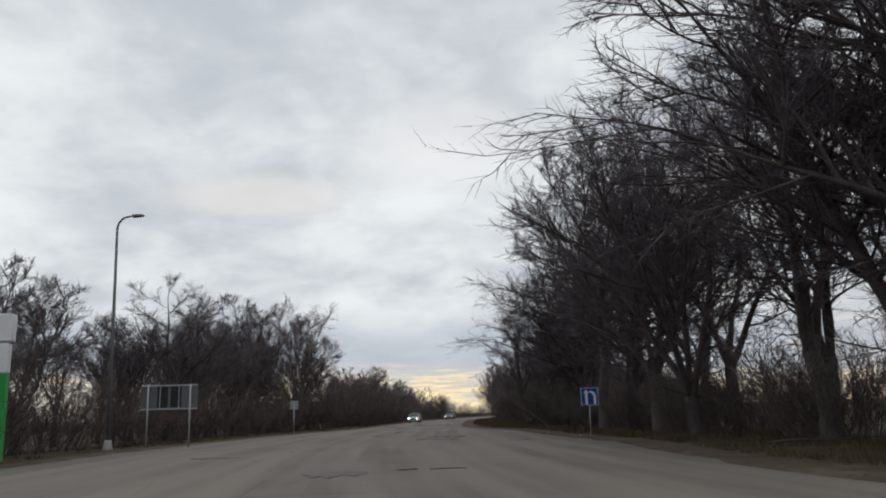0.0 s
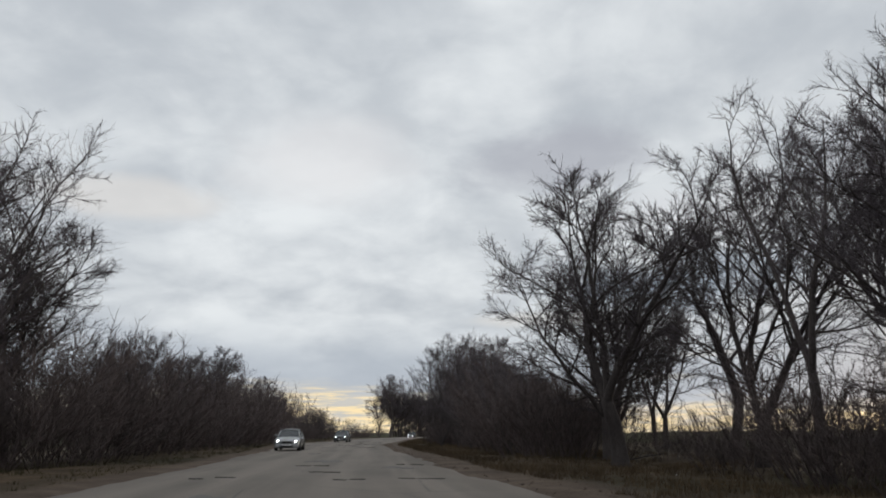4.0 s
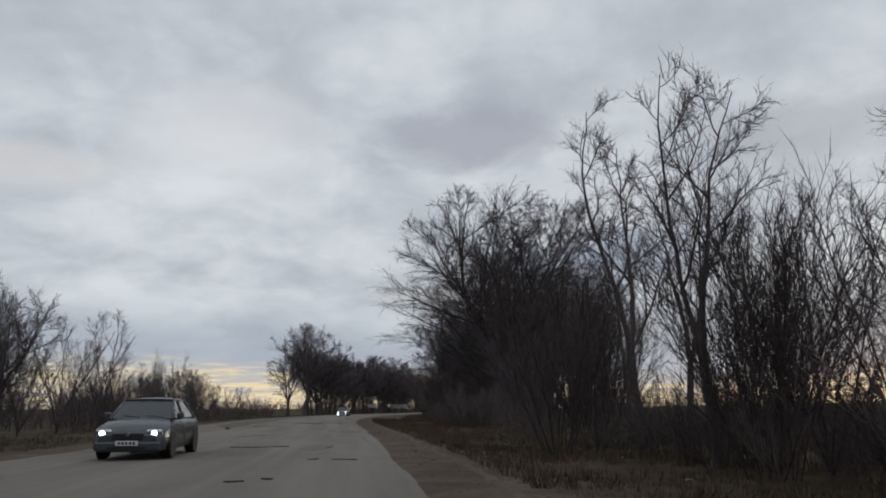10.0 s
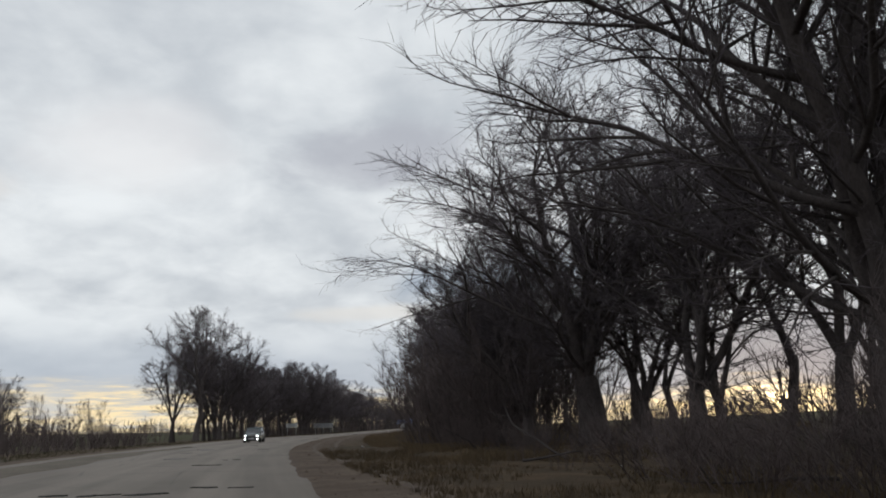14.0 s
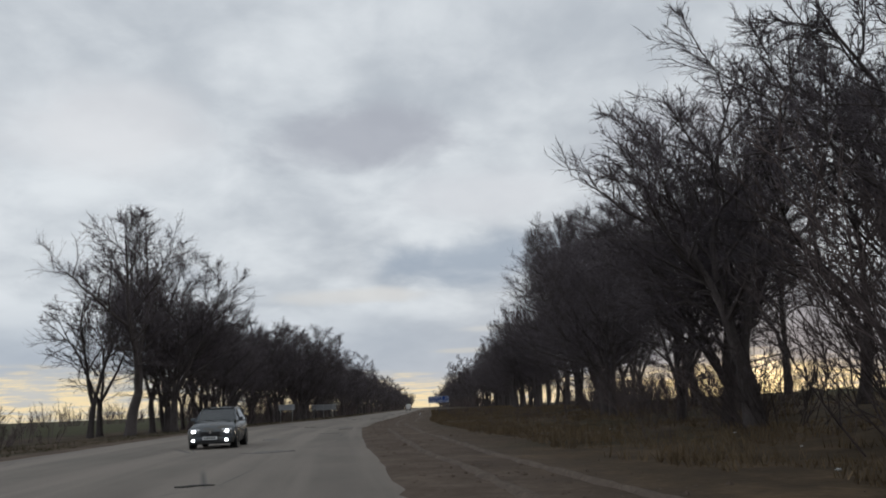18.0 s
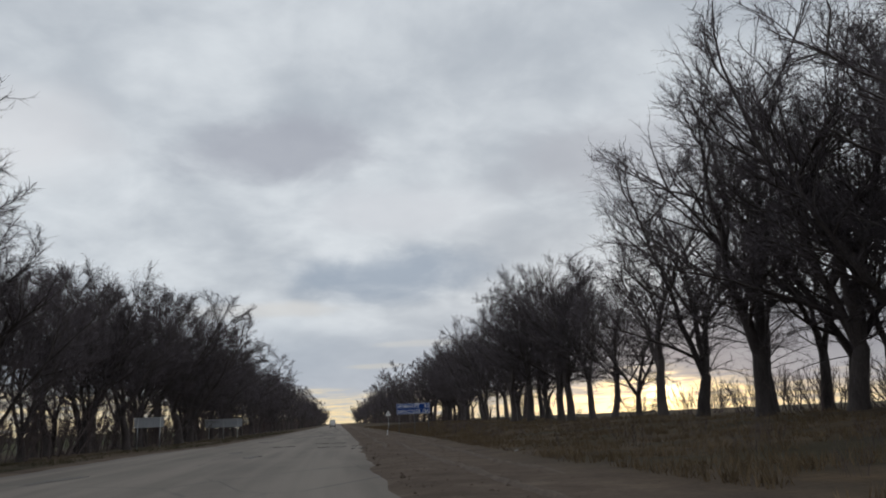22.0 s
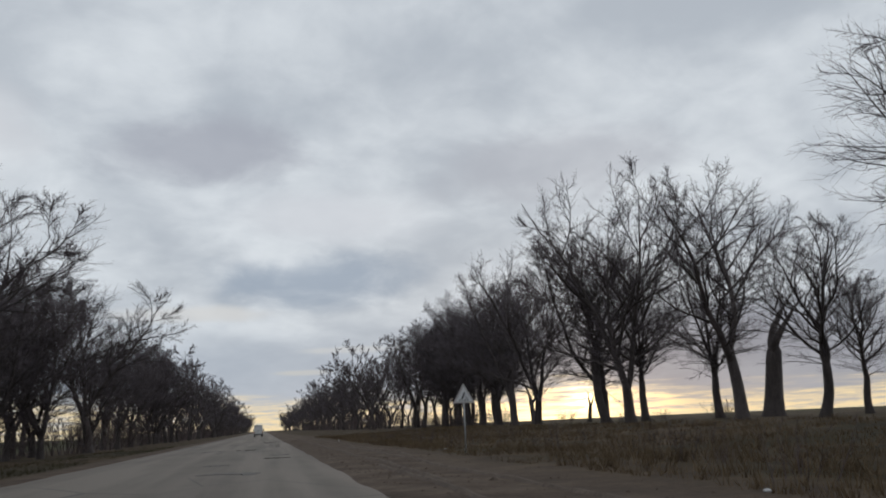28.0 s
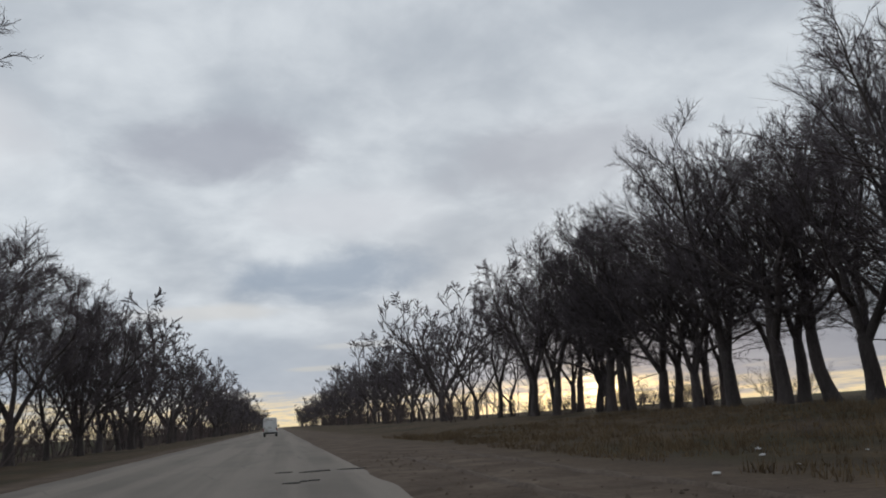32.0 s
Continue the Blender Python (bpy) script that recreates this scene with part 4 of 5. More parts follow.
scatter("back", 4, 246, 300, 8.5, 24.0, 2.0, 12.5, seed=20)
scatter("back", 4, 300, 345, 5.5, 31.0, 2.0, 15, seed=59)
scatter("scrub", 4, 256, 292, 4.0, 18.0, 2.2, 3.0, 0.3, seed=18, wide=1.2)
for fam, n, s, off, h in (("row", 0, 299, 19.0, 14.5), ("row", 2, 305, 20.5, 15.5), ("elm", 2, 311, 21.5, 17), ("row", 4, 317, 23.5, 18.5), ("elm", 1, 324, 25.5, 19.5), ("row", 3, 329.3, 27.1, 19), ("elm", 3, 334, 28.5, 19.5), ("row", 0, 350.5, 30.5, 16)):
    plant(fam, n, s, off, h)
# planted row on the bank
for n, s, off, h in ((3, 456.2, 33.5, 15.5), (2, 338.4, 28.1, 23), (4, 340.8, 30, 19.5), (0, 344.8, 26.8, 23.5), (2, 358.2, 29.3, 21.5), (1, 364.4, 28.9, 19), (4, 371.2, 29.4, 13.5), (5, 376.9, 29, 13.5), (3, 382.9, 28.8, 16.5), (1, 386, 27.3, 19.4), (4, 391.2, 27.8, 20), (5, 395, 29, 16.2), (3, 399.4, 26.1, 20.5), (2, 401.8, 29.4, 19), (1, 407.1, 25.7, 19.4), (2, 411.6, 27.5, 17.8), (0, 416.2, 32, 18.5), (5, 431, 31.4, 11.5), (5, 433.9, 36.8, 9), (1, 438.9, 31.4, 18.5), (3, 445.9, 34.3, 14), (2, 452.5, 30.3, 21.5), (5, 458.6, 31, 17), (4, 461.8, 32.2, 19), (2, 475.8, 30.6, 20), (0, 485.4, 31, 21.1), (3, 492.3, 33, 19.4), (4, 494.9, 31.9, 21.1), (5, 500, 33.3, 17.1), (1, 502, 31.4, 19.4), (3, 503.8, 34, 18.2), (0, 506.1, 30.5, 20.5), (2, 512.5, 31.6, 19.4), (4, 519.2, 32.4, 20.5), (3, 525, 31.5, 19.4), (1, 531, 33, 20.5), (2, 536.9, 34, 20.5)):
    plant("row", n, s, off, h)
plant("sapling", 2, 417, 28.0, 3.2)
plant("sapling", 0, 424, 31.0, 3.6)
plant("snag", 0, 397.2, 27.5, 5.0, 20)
plant("snag", 1, 441.4, 35.5, 9.0, 60)
plant("snag", 0, 484.3, 33.2, 6.0, 210, 1.0, -12)
plant("snag", 1, 471.0, 34.5, 3.4, 130)
scatter("scrub", 4, 374, 500, 11, 33.0, 2.0, 1.1, 0.4, seed=50)
scatter("back", 4, 509, 560, 5.5, 36.0, 2.0, 17, seed=21)
scatter("back", 4, 541, 562, 5.0, 31.0, 1.5, 17, seed=76)
scatter("scrub", 4, 508, 560, 4.0, 33.0, 2.5, 2.4, 0.3, seed=78, wide=1.3)

# left side
scatter("elm", 4, 26, 60, 6.0, -17.5, 1.6, 8.8, 0.12, seed=31)
scatter("elm", 4, 60, 92, 4.6, -17.5, 1.8, 11.5, 0.18, seed=66)
plant("elm", 2, 96, -15.0, 17.2, 15)
plant("elm", 0, 101, -16.5, 13.2, 95)
scatter("back", 4, 24, 118, 4.6, -22.5, 2.0, 11, seed=32)
scatter("scrub", 4, 24, 98, 2.3, -15.0, 1.7, 4.0, 0.3, seed=33, wide=1.25)
scatter("scrub", 4, 92, 160, 2.2, -12.4, 1.9, 4.8, 0.3, seed=50, wide=1.25)
scatter("elm", 4, 104, 150, 7, -15.0, 1.4, 8.5, 0.2, seed=54)
scatter("back", 4, 150, 188, 4.2, -17.5, 1.8, 9.5, 0.2, seed=80)
scatter("sapling", 5, 163, 206, 4.5, -16.0, 2.0, 7.6, 0.2, seed=34)
plant("elm", 1, 176, -17.0, 9.5, 40)
plant("elm", 3, 187, -16.0, 8.5, 140)
plant("fan", 1, 224, -15.5, 6.8, 10, 0.9)
plant("sapling", 2, 236, -19.0, 7, 10)
scatter("scrub", 4, 150, 214, 2.8, -15.5, 2.4, 3.0, 0.4, seed=55)
scatter("sapling", 5, 214, 300, 7, -25.0, 3.0, 5.2, 0.35, seed=56)
scatter("sapling", 5, 212, 262, 5.5, -18.5, 1.6, 5.4, 0.25, seed=30)
plant("elm", 2, 276, -27.0, 9.0, 70)
plant("elm", 0, 283, -28.5, 8.0, 170)
plant("thin", 1, 256, -29.0, 7.5, 70)
for n, s, off, h in ((1, 319, -17.8, 20.5), (3, 324, -15.5, 17.5), (0, 329.4, -17.8, 20), (2, 336, -16.5, 15.5), (1, 342.4, -18.7, 16)):
    plant("elm", n, s, off, h)
scatter("elm", 4, 347, 375, 6.5, -19.0, 1.2, 14.5, 0.14, seed=68)
scatter("elm", 4, 376, 490, 7, -18.0, 1.8, 16.5, 0.18, seed=36)
scatter("back", 4, 320, 490, 7, -23.0, 1.8, 15, 0.2, seed=37)
plant("elm", 2, 468, -17.0, 16.5, 60)
scatter("elm", 4, 492, 560, 8, -18.0, 2.0, 16, seed=57)
joined("far_woods", "distant bare trees lining the straight road", "woods", spots("far", 3, 560, 900, 6.0, 29.0, 3.0, 18, 23) + spots("far", 3, 900, 1450, 11, 28.0, 4.0, 18, 24))
joined("far_woods", "distant bare trees lining the straight road", "woods", spots("far", 3, 560, 900, 6.0, -18.0, 2.5, 16, 39) + spots("far", 3, 900, 1450, 11, -18.0, 3.0, 17, 40))
joined("undergrowth", "dark leafless undergrowth between the tree trunks", "undergrowth", spots("farscrub", 3, 346, 1000, 3.6, -20.5, 2.6, 4.4, 38) + spots("farscrub", 3, 560, 1000, 4.5, 30.0, 4.0, 4.5, 25))
joined("undergrowth", "leafless brown thicket behind the roadside trees", "undergrowth", spots("farscrub", 3, 210, 312, 3.24, -22.5, 4.0, 2.2, 67) + spots("farscrub", 3, 206, 306, 2.34, -20.0, 1.6, 2.5, 29) + spots("farscrub", 3, 214, 250, 2.34, 26.0, 2.0, 2.8, 40) + spots("farscrub", 3, 200, 224, 2.88, 21.0, 2.0, 2.6, 70) + spots("farscrub", 3, 336, 376, 2.52, 33.0, 2.5, 2.8, 49) + spots("farscrub", 3, 320, 350, 3.24, 29.5, 2.4, 2.2, 47) + spots("farscrub", 3, 293, 320, 3.06, 21.5, 2.4, 2.6, 48))
joined("undergrowth", "low leafless thicket along the field edge", "undergrowth", spots("farscrub", 3, 208, 312, 4.4, -31.0, 4.5, 3.0, 35) + spots("farscrub", 3, 190, 330, 5, -40.0, 6, 5.0, 62) + spots("farscrub", 3, 150, 700, 7, -110.0, 12, 7, 61))


# ---------------------------------------------------------------- vehicles
def ring(w, zb, zt, tuck=0.06, crown=0.05):
    """A rounded body section: x, z points round one cross-section."""
    zm = zb + (zt - zb) * 0.45
    half = [(0.0, zb), (w * 0.80, zb), (w * 0.96, zb + 0.06), (w, zm), (w - tuck * 0.4, zt - 0.16), (w - tuck, zt - 0.05), (w * 0.82, zt), (w * 0.4, zt + crown * 0.8), (0.0, zt + crown)]
    return half + [(-x, z) for x, z in reversed(half[1:-1])]


def loft(bm, sections):
    """sections: (y, ring points). Closed at both ends."""
    rows = [[bm.verts.new((x, y, z)) for x, z in pts] for y, pts in sections]
    n = len(rows[0])
    for a, b in zip(rows, rows[1:]):
        for k in range(n):
            bm.faces.new((a[k], b[k], b[(k + 1) % n], a[(k + 1) % n])).smooth = True
    bm.faces.new(rows[0])
    bm.faces.new(list(reversed(rows[-1])))
    bmesh.ops.recalc_face_normals(bm, faces=bm.faces)
    return bm


def slab(bm, pts, t):
    """A thin solid panel over four or more corners."""
    pts = [Vector(p) for p in pts]
    nrm = (pts[1] - pts[0]).cross(pts[2] - pts[0]).normalized()
    a = [bm.verts.new(p + nrm * t) for p in pts]
    b = [bm.verts.new(p - nrm * t) for p in pts]
    n = len(pts)
    bm.faces.new(a)
    bm.faces.new(list(reversed(b)))
    for k in range(n):
        bm.faces.new((a[k], b[k], b[(k + 1) % n], a[(k + 1) % n]))
    bmesh.ops.recalc_face_normals(bm, faces=bm.faces)
    return bm


def lathe_x(bm, profile, cx, cy, cz, seg=20):
    """Turns (x, r) points about an axle along x."""
    rows = []
    for x, r in profile:
        rows.append([bm.verts.new((cx + x, cy + r * math.cos(k * math.tau / seg), cz + r * math.sin(k * math.tau / seg))) for k in range(seg)])
    for a, b in zip(rows, rows[1:]):
        for k in range(seg):
            bm.faces.new((a[k], a[(k + 1) % seg], b[(k + 1) % seg], b[k])).smooth = True
    bm.faces.new(list(reversed(rows[0])))
    bm.faces.new(rows[-1])
    bmesh.ops.recalc_face_normals(bm, faces=bm.faces)
    return bm


def wheel(root, x, y, r, width, side):
    w = new("wheel")
    w.empty_display_size = 0.2
    w.parent = root
    h = width / 2
    part("tyre", lathe_x(bmesh.new(), [(-h, r * 0.62), (-h, r * 0.92), (-h * 0.6, r), (h * 0.6, r), (h, r * 0.92), (h, r * 0.62)], x, y, r), RUBBER, w)
    bm = lathe_x(bmesh.new(), [(-0.02, r * 0.64), (0.0, r * 0.66), (0.03, r * 0.58)], x + side * h, y, r)
    for k in range(5):
        a = k * math.tau / 5
        u, v = math.cos(a), math.sin(a)
        slab(bm, [(x + side * (h + 0.035), y + u * r * 0.1 - v * 0.03, r + v * r * 0.1 + u * 0.03), (x + side * (h + 0.035), y + u * r * 0.6 - v * 0.025, r + v * r * 0.6 + u * 0.025), (x + side * (h + 0.035), y + u * r * 0.6 + v * 0.025, r + v * r * 0.6 - u * 0.025), (x + side * (h + 0.035), y + u * r * 0.1 + v * 0.03, r + v * r * 0.1 - u * 0.03)], 0.012)
    part("rim", bm, RIM, w)


def number_plate(root, y, z, face):
    p = part("number_plate", box(bmesh.new(), -0.26, 0.26, y - 0.008, y + 0.008, z - 0.055, z + 0.055, 0.004), SIGN_WHITE, root, "white number plate with dark bars")
    for k in range(5):
        x = -0.19 + k * 0.085
        part("bar", box(bmesh.new(), x, x + 0.055, y + face * 0.010 - 0.003, y + face * 0.010 + 0.003, z - 0.03, z + 0.03), SIGN_BLACK, p)


def saloon(name, s, off, turn, label, paint, length=4.4, width=1.72, height=1.43, hatch=False, fog=False):
    """A car with its nose towards +y: body, roof, glass, lamps, mirrors, wheels."""
    car = thing(name, s, off, label, "car", turn=turn, lift=0.085)
    w, L2 = width / 2, length / 2
    hood, belt = height * 0.60, height * 0.64
    tail = -L2
    body = [(L2, ring(w * 0.80, 0.30, 0.56, 0.03, 0.02)), (L2 - 0.06, ring(w * 0.90, 0.20, 0.64, 0.04, 0.02)), (L2 - 0.25, ring(w * 0.97, 0.18, hood - 0.11, 0.05, 0.03)), (L2 - 0.95, ring(w, 0.18, hood, 0.07, 0.05)), (L2 - 1.25, ring(w, 0.18, belt, 0.08, 0.03)),
            (0.2, ring(w, 0.18, belt + 0.02, 0.08, 0.02)), (tail + 0.9, ring(w, 0.20, belt + 0.04, 0.09, 0.03)), (tail + 0.2, ring(w * 0.96, 0.24, belt + (0.02 if not hatch else 0.05), 0.08, 0.02)), (tail, ring(w * 0.88, 0.32, belt - 0.12, 0.05, 0.01))]
    part("body", loft(bmesh.new(), body), paint, car)
    y0, y1 = L2 - 1.18, (tail + 0.12 if hatch else tail + 0.72)
    yr0, yr1 = L2 - 1.95, (tail + 0.62 if hatch else tail + 1.35)
    wb, wt = w - 0.09, w * 0.70
    zt = height - 0.04
    part("roof", loft(bmesh.new(), [(yr0 + 0.08, ring(wt, zt - 0.06, zt - 0.03, 0.02, 0.01)), (yr0 - 0.15, ring(wt * 1.02, zt - 0.05, zt, 0.02, 0.03)), ((yr0 + yr1) / 2, ring(wt * 1.03, zt - 0.05, zt + 0.01, 0.02, 0.035)), (yr1 + 0.1, ring(wt, zt - 0.05, zt - 0.01, 0.02, 0.02)), (yr1 - 0.06, ring(wt * 0.96, zt - 0.07, zt - 0.04, 0.02, 0.01))]), paint, car)
    zg = zt - 0.045
    part("windscreen", slab(bmesh.new(), [(-wb * 0.93, y0, belt), (wb * 0.93, y0, belt), (wt * 0.95, yr0 + 0.06, zg), (-wt * 0.95, yr0 + 0.06, zg)], 0.006), GLASS, car, "dark reflecting windscreen")
    part("rear_window", slab(bmesh.new(), [(wb * 0.9, y1, belt + 0.02), (-wb * 0.9, y1, belt + 0.02), (-wt * 0.93, yr1 - 0.02, zg), (wt * 0.93, yr1 - 0.02, zg)], 0.006), GLASS, car)
    for sd in (-1, 1):
        part("side_window", slab(bmesh.new(), [(sd * wb, y0 - 0.12, belt + 0.01), (sd * wb, y1 + 0.12, belt + 0.03), (sd * wt, yr1 + 0.03, zg), (sd * wt, yr0 - 0.02, zg)], 0.006), GLASS, car)
        part("pillar", tube(bmesh.new(), [(sd * wb * 0.97, y0 + 0.02, belt - 0.02), (sd * wt, yr0 + 0.05, zg)], [0.045, 0.035], 6), paint, car)
        part("pillar", tube(bmesh.new(), [(sd * wb * 0.97, y1, belt), (sd * wt, yr1, zg)], [0.07, 0.05], 6), paint, car)
        part("pillar", tube(bmesh.new(), [(sd * (wb + 0.005), 0.05, belt), (sd * (wt + 0.01), 0.0, zg)], [0.04, 0.035], 6), PLASTIC, car)
        m = part("mirror", box(bmesh.new(), sd * (w + 0.02) - 0.09, sd * (w + 0.02) + 0.09, y0 - 0.32, y0 - 0.22, belt + 0.02, belt + 0.15, 0.03), paint, car)
        hl = part("headlamp", box(bmesh.new(), sd * w * 0.66 - 0.20, sd * w * 0.66 + 0.18, L2 - 0.34, L2 - 0.035, 0.54, 0.72, 0.05), CHROME, car, "lit clear headlamp")
        part("bulb", tube(bmesh.new(), [(sd * w * 0.68, L2 - 0.10, 0.625), (sd * w * 0.68, L2 - 0.028, 0.625)], [0.075, 0.065], 12), BEAM, hl, "glowing white lamp")
        if fog:
            part("fog_lamp", tube(bmesh.new(), [(sd * w * 0.68, L2 - 0.12, 0.33), (sd * w * 0.68, L2 + 0.045, 0.33)], [0.055, 0.05], 12), BEAM, car, "lit round fog lamp")
        part("tail_lamp", box(bmesh.new(), sd * w * 0.72 - 0.14, sd * w * 0.72 + 0.13, tail - 0.012, tail + 0.2, belt - 0.28, belt - 0.10, 0.02), TAIL, car)
        part("door_seam", box(bmesh.new(), sd * (w + 0.001) - 0.004, sd * (w + 0.001) + 0.004, 0.02, 0.032, 0.3, belt - 0.1), PLASTIC, car)
        for yy in (L2 - 0.82, tail + 0.80):
            wheel(car, sd * (w - 0.14), yy, 0.31, 0.19, sd)
            part("wheel_arch", lathe_x(bmesh.new(), [(-0.06, 0.335), (0.006, 0.345)], sd * (w - 0.035), yy, 0.33), PLASTIC, car)
    part("grille", box(bmesh.new(), -w * 0.42, w * 0.42, L2 - 0.06, L2 + 0.014, 0.47, 0.63, 0.02), PLASTIC, car, "black grille")
    part("emblem", tube(bmesh.new(), [(0, L2 + 0.005, 0.60), (0, L2 + 0.022, 0.60)], [0.05, 0.045], 12), CHROME, car)
    part("bumper", box(bmesh.new(), -w * 0.88, w * 0.88, L2 - 0.14, L2 + 0.025, 0.22, 0.44, 0.05), paint, car)
    part("air_intake", box(bmesh.new(), -w * 0.52, w * 0.52, L2 - 0.02, L2 + 0.032, 0.20, 0.335, 0.02), PLASTIC, car)
    number_plate(car, L2 + 0.036, 0.40, 1)
    for sd in (-0.3, 0.3):
        part("wiper", tube(bmesh.new(), [(sd - 0.25, y0 - 0.03, belt + 0.03), (sd + 0.2, y0 - 0.10, belt + 0.08)], [0.008, 0.006], 5), PLASTIC, car)
    return car


def delivery_van(s, off):
    """A white high-roofed van seen from behind; nose towards +y."""
    van = thing("van", s, off, "white high-roofed delivery van with closed rear doors", "van", lift=0.09)
    L2, w = 2.7, 0.96
    body = [(-L2, ring(w * 0.93, 0.42, 2.42, 0.14, 0.06)), (-L2 + 0.08, ring(w, 0.36, 2.52, 0.13, 0.07)), (0.9, ring(w, 0.34, 2.52, 0.13, 0.07)), (1.45, ring(w * 0.98, 0.34, 2.2, 0.14, 0.06)), (1.95, ring(w * 0.96, 0.34, 1.25, 0.1, 0.05)), (L2 - 0.1, ring(w * 0.92, 0.34, 0.95, 0.08, 0.04)), (L2, ring(w * 0.8, 0.42, 0.8, 0.05, 0.02))]
    part("body", loft(bmesh.new(), body), WHITE_PAINT, van)
    for sd in (-1, 1):
        d = part("rear_door", box(bmesh.new(), min(sd * 0.015, sd * 0.80), max(sd * 0.015, sd * 0.80), -L2 - 0.025, -L2 + 0.01, 0.62, 2.30, 0.02), WHITE_PAINT, van, "white rear door")
        part("door_window", box(bmesh.new(), min(sd * 0.12, sd * 0.68), max(sd * 0.12, sd * 0.68), -L2 - 0.034, -L2 - 0.02, 1.50, 2.08, 0.02), WHITE_PAINT, d, "blanked-out window panel")
        part("hinge", box(bmesh.new(), sd * 0.80 - 0.04, sd * 0.80 + 0.04, -L2 - 0.04, -L2 - 0.01, 1.1, 1.2, 0.01), PLASTIC, d)
        part("tail_lamp", box(bmesh.new(), sd * 0.88 - 0.07, sd * 0.88 + 0.06, -L2 - 0.02, -L2 + 0.12, 0.75, 1.15, 0.02), TAIL, van)
        part("mirror", box(bmesh.new(), sd * 1.10 - 0.10, sd * 1.10 + 0.10, 1.55, 1.67, 1.25, 1.6, 0.04), PLASTIC, van)
        part("mirror_arm", tube(bmesh.new(), [(sd * 0.90, 1.62, 1.3), (sd * 1.02, 1.62, 1.36)], [0.03, 0.03], 6), PLASTIC, van)
        part("mud_flap", box(bmesh.new(), sd * 0.78 - 0.15, sd * 0.78 + 0.15, -2.16, -2.13, 0.12, 0.5), PLASTIC, van)
        for yy in (-1.75, 1.75):
            wheel(van, sd * 0.80, yy, 0.34, 0.24, sd)
    part("door_handle", box(bmesh.new(), 0.03, 0.17, -L2 - 0.045, -L2 - 0.02, 1.15, 1.22, 0.01), PLASTIC, van)
    part("bumper", box(bmesh.new(), -0.93, 0.93, -L2 - 0.13, -L2 + 0.06, 0.40, 0.62, 0.04), PLASTIC, van, "black rear bumper")
    part("windscreen", slab(bmesh.new(), [(-0.72, 1.99, 1.30), (0.72, 1.99, 1.30), (0.66, 1.52, 2.12), (-0.66, 1.52, 2.12)], 0.01), GLASS, van)
    number_plate(van, -L2 - 0.036, 0.80, -1)
    return van


van = delivery_van(*VAN)
saloon("car", *SILVER_CAR, 180, "silver saloon car with lit headlamps", SILVER_PAINT)
saloon("car", *DARK_CAR, 180, "dark saloon car with one bright headlamp", GREY_PAINT, 4.5, 1.76, 1.5)
saloon("car", *HATCH, 180, "dark grey hatchback with lit headlamps and fog lamps", GREY_PAINT, 4.1, 1.71, 1.52, True, True)


# ---------------------------------------------------------------- signs and roadside fittings
def lettering(text, height, mat, parent, x, z, y, stretch=1.0, name="lettering"):
    cu = bpy.data.curves.new("lettering", "FONT")
    cu.body, cu.size, cu.extrude = text, height * 1.37, 0.004
    tmp = new("lettering_curve", cu)
    bpy.context.view_layer.update()
    me = bpy.data.meshes.new_from_object(tmp.evaluated_get(bpy.context.evaluated_depsgraph_get()))
    bpy.data.objects.remove(tmp)
    xs = [v.co.x for v in me.vertices] or [0, 1]
    k = stretch / max(0.01, max(xs) - min(xs))
    me.transform(Matrix.Translation((x - min(xs) * k, y, z)) @ pose(0, 0, 0, 90) @ Matrix.Diagonal((k, 1, 1, 1)))
    me.materials.clear()
    me.materials.append(mat)
    ob = new(name, me)
    ob.parent = parent
    return ob


def direction_sign(s, off):
    W, H, z0 = 3.6, 1.12, 2.0
    sg = thing("direction_sign", s, off, "blue direction sign with white town names on steel posts", "road sign", scale=0.97)
    board = part("board", box(bmesh.new(), -W / 2, W / 2, -0.02, 0.02, z0, z0 + H, 0.015), SIGN_BLUE, sg, "blue board")
    f = 0.028
    for nm, b in (("border", (-W / 2 + 0.04, W / 2 - 0.04, z0 + 0.03, z0 + 0.03 + f)), ("border", (-W / 2 + 0.04, W / 2 - 0.04, z0 + H - 0.03 - f, z0 + H - 0.03)), ("border", (-W / 2 + 0.04, -W / 2 + 0.04 + f, z0 + 0.03 + f, z0 + H - 0.03 - f)), ("border", (W / 2 - 0.04 - f, W / 2 - 0.04, z0 + 0.03 + f, z0 + H - 0.03 - f))):
        part(nm, box(bmesh.new(), b[0], b[1], -0.028, -0.020, b[2], b[3]), SIGN_WHITE, board)
    part("divider", box(bmesh.new(), 0.45, W / 2 - 0.3, -0.026, -0.020, z0 + H / 2 - 0.006, z0 + H / 2 + 0.006), SIGN_WHITE, board)
    for row, a, b in ((1, "КРИВИЙ РІГ", "42"), (0, "МИКОЛАЇВ", "226")):
        z = z0 + 0.12 + row * 0.53
        lettering(a, 0.34, SIGN_WHITE, board, -W / 2 + 0.16, z, -0.026, 2.36)
        lettering(b, 0.34, SIGN_WHITE, board, W / 2 - (0.62 if row else 0.86), z, -0.026, 0.48 if row else 0.72)
    for x in (-W / 2 + 0.22, 0.1, W / 2 - 0.22):
        part("post", tube(bmesh.new(), [(x, 0.07, -0.4), (x, 0.07, z0 + H)], [0.035, 0.035], 10), LAMP_GREY, sg)
    for z in (z0 + 0.25, z0 + H - 0.25):
        part("rail", box(bmesh.new(), -W / 2 + 0.1, W / 2 - 0.1, 0.02, 0.05, z - 0.03, z + 0.03), STEEL, sg)
    return sg


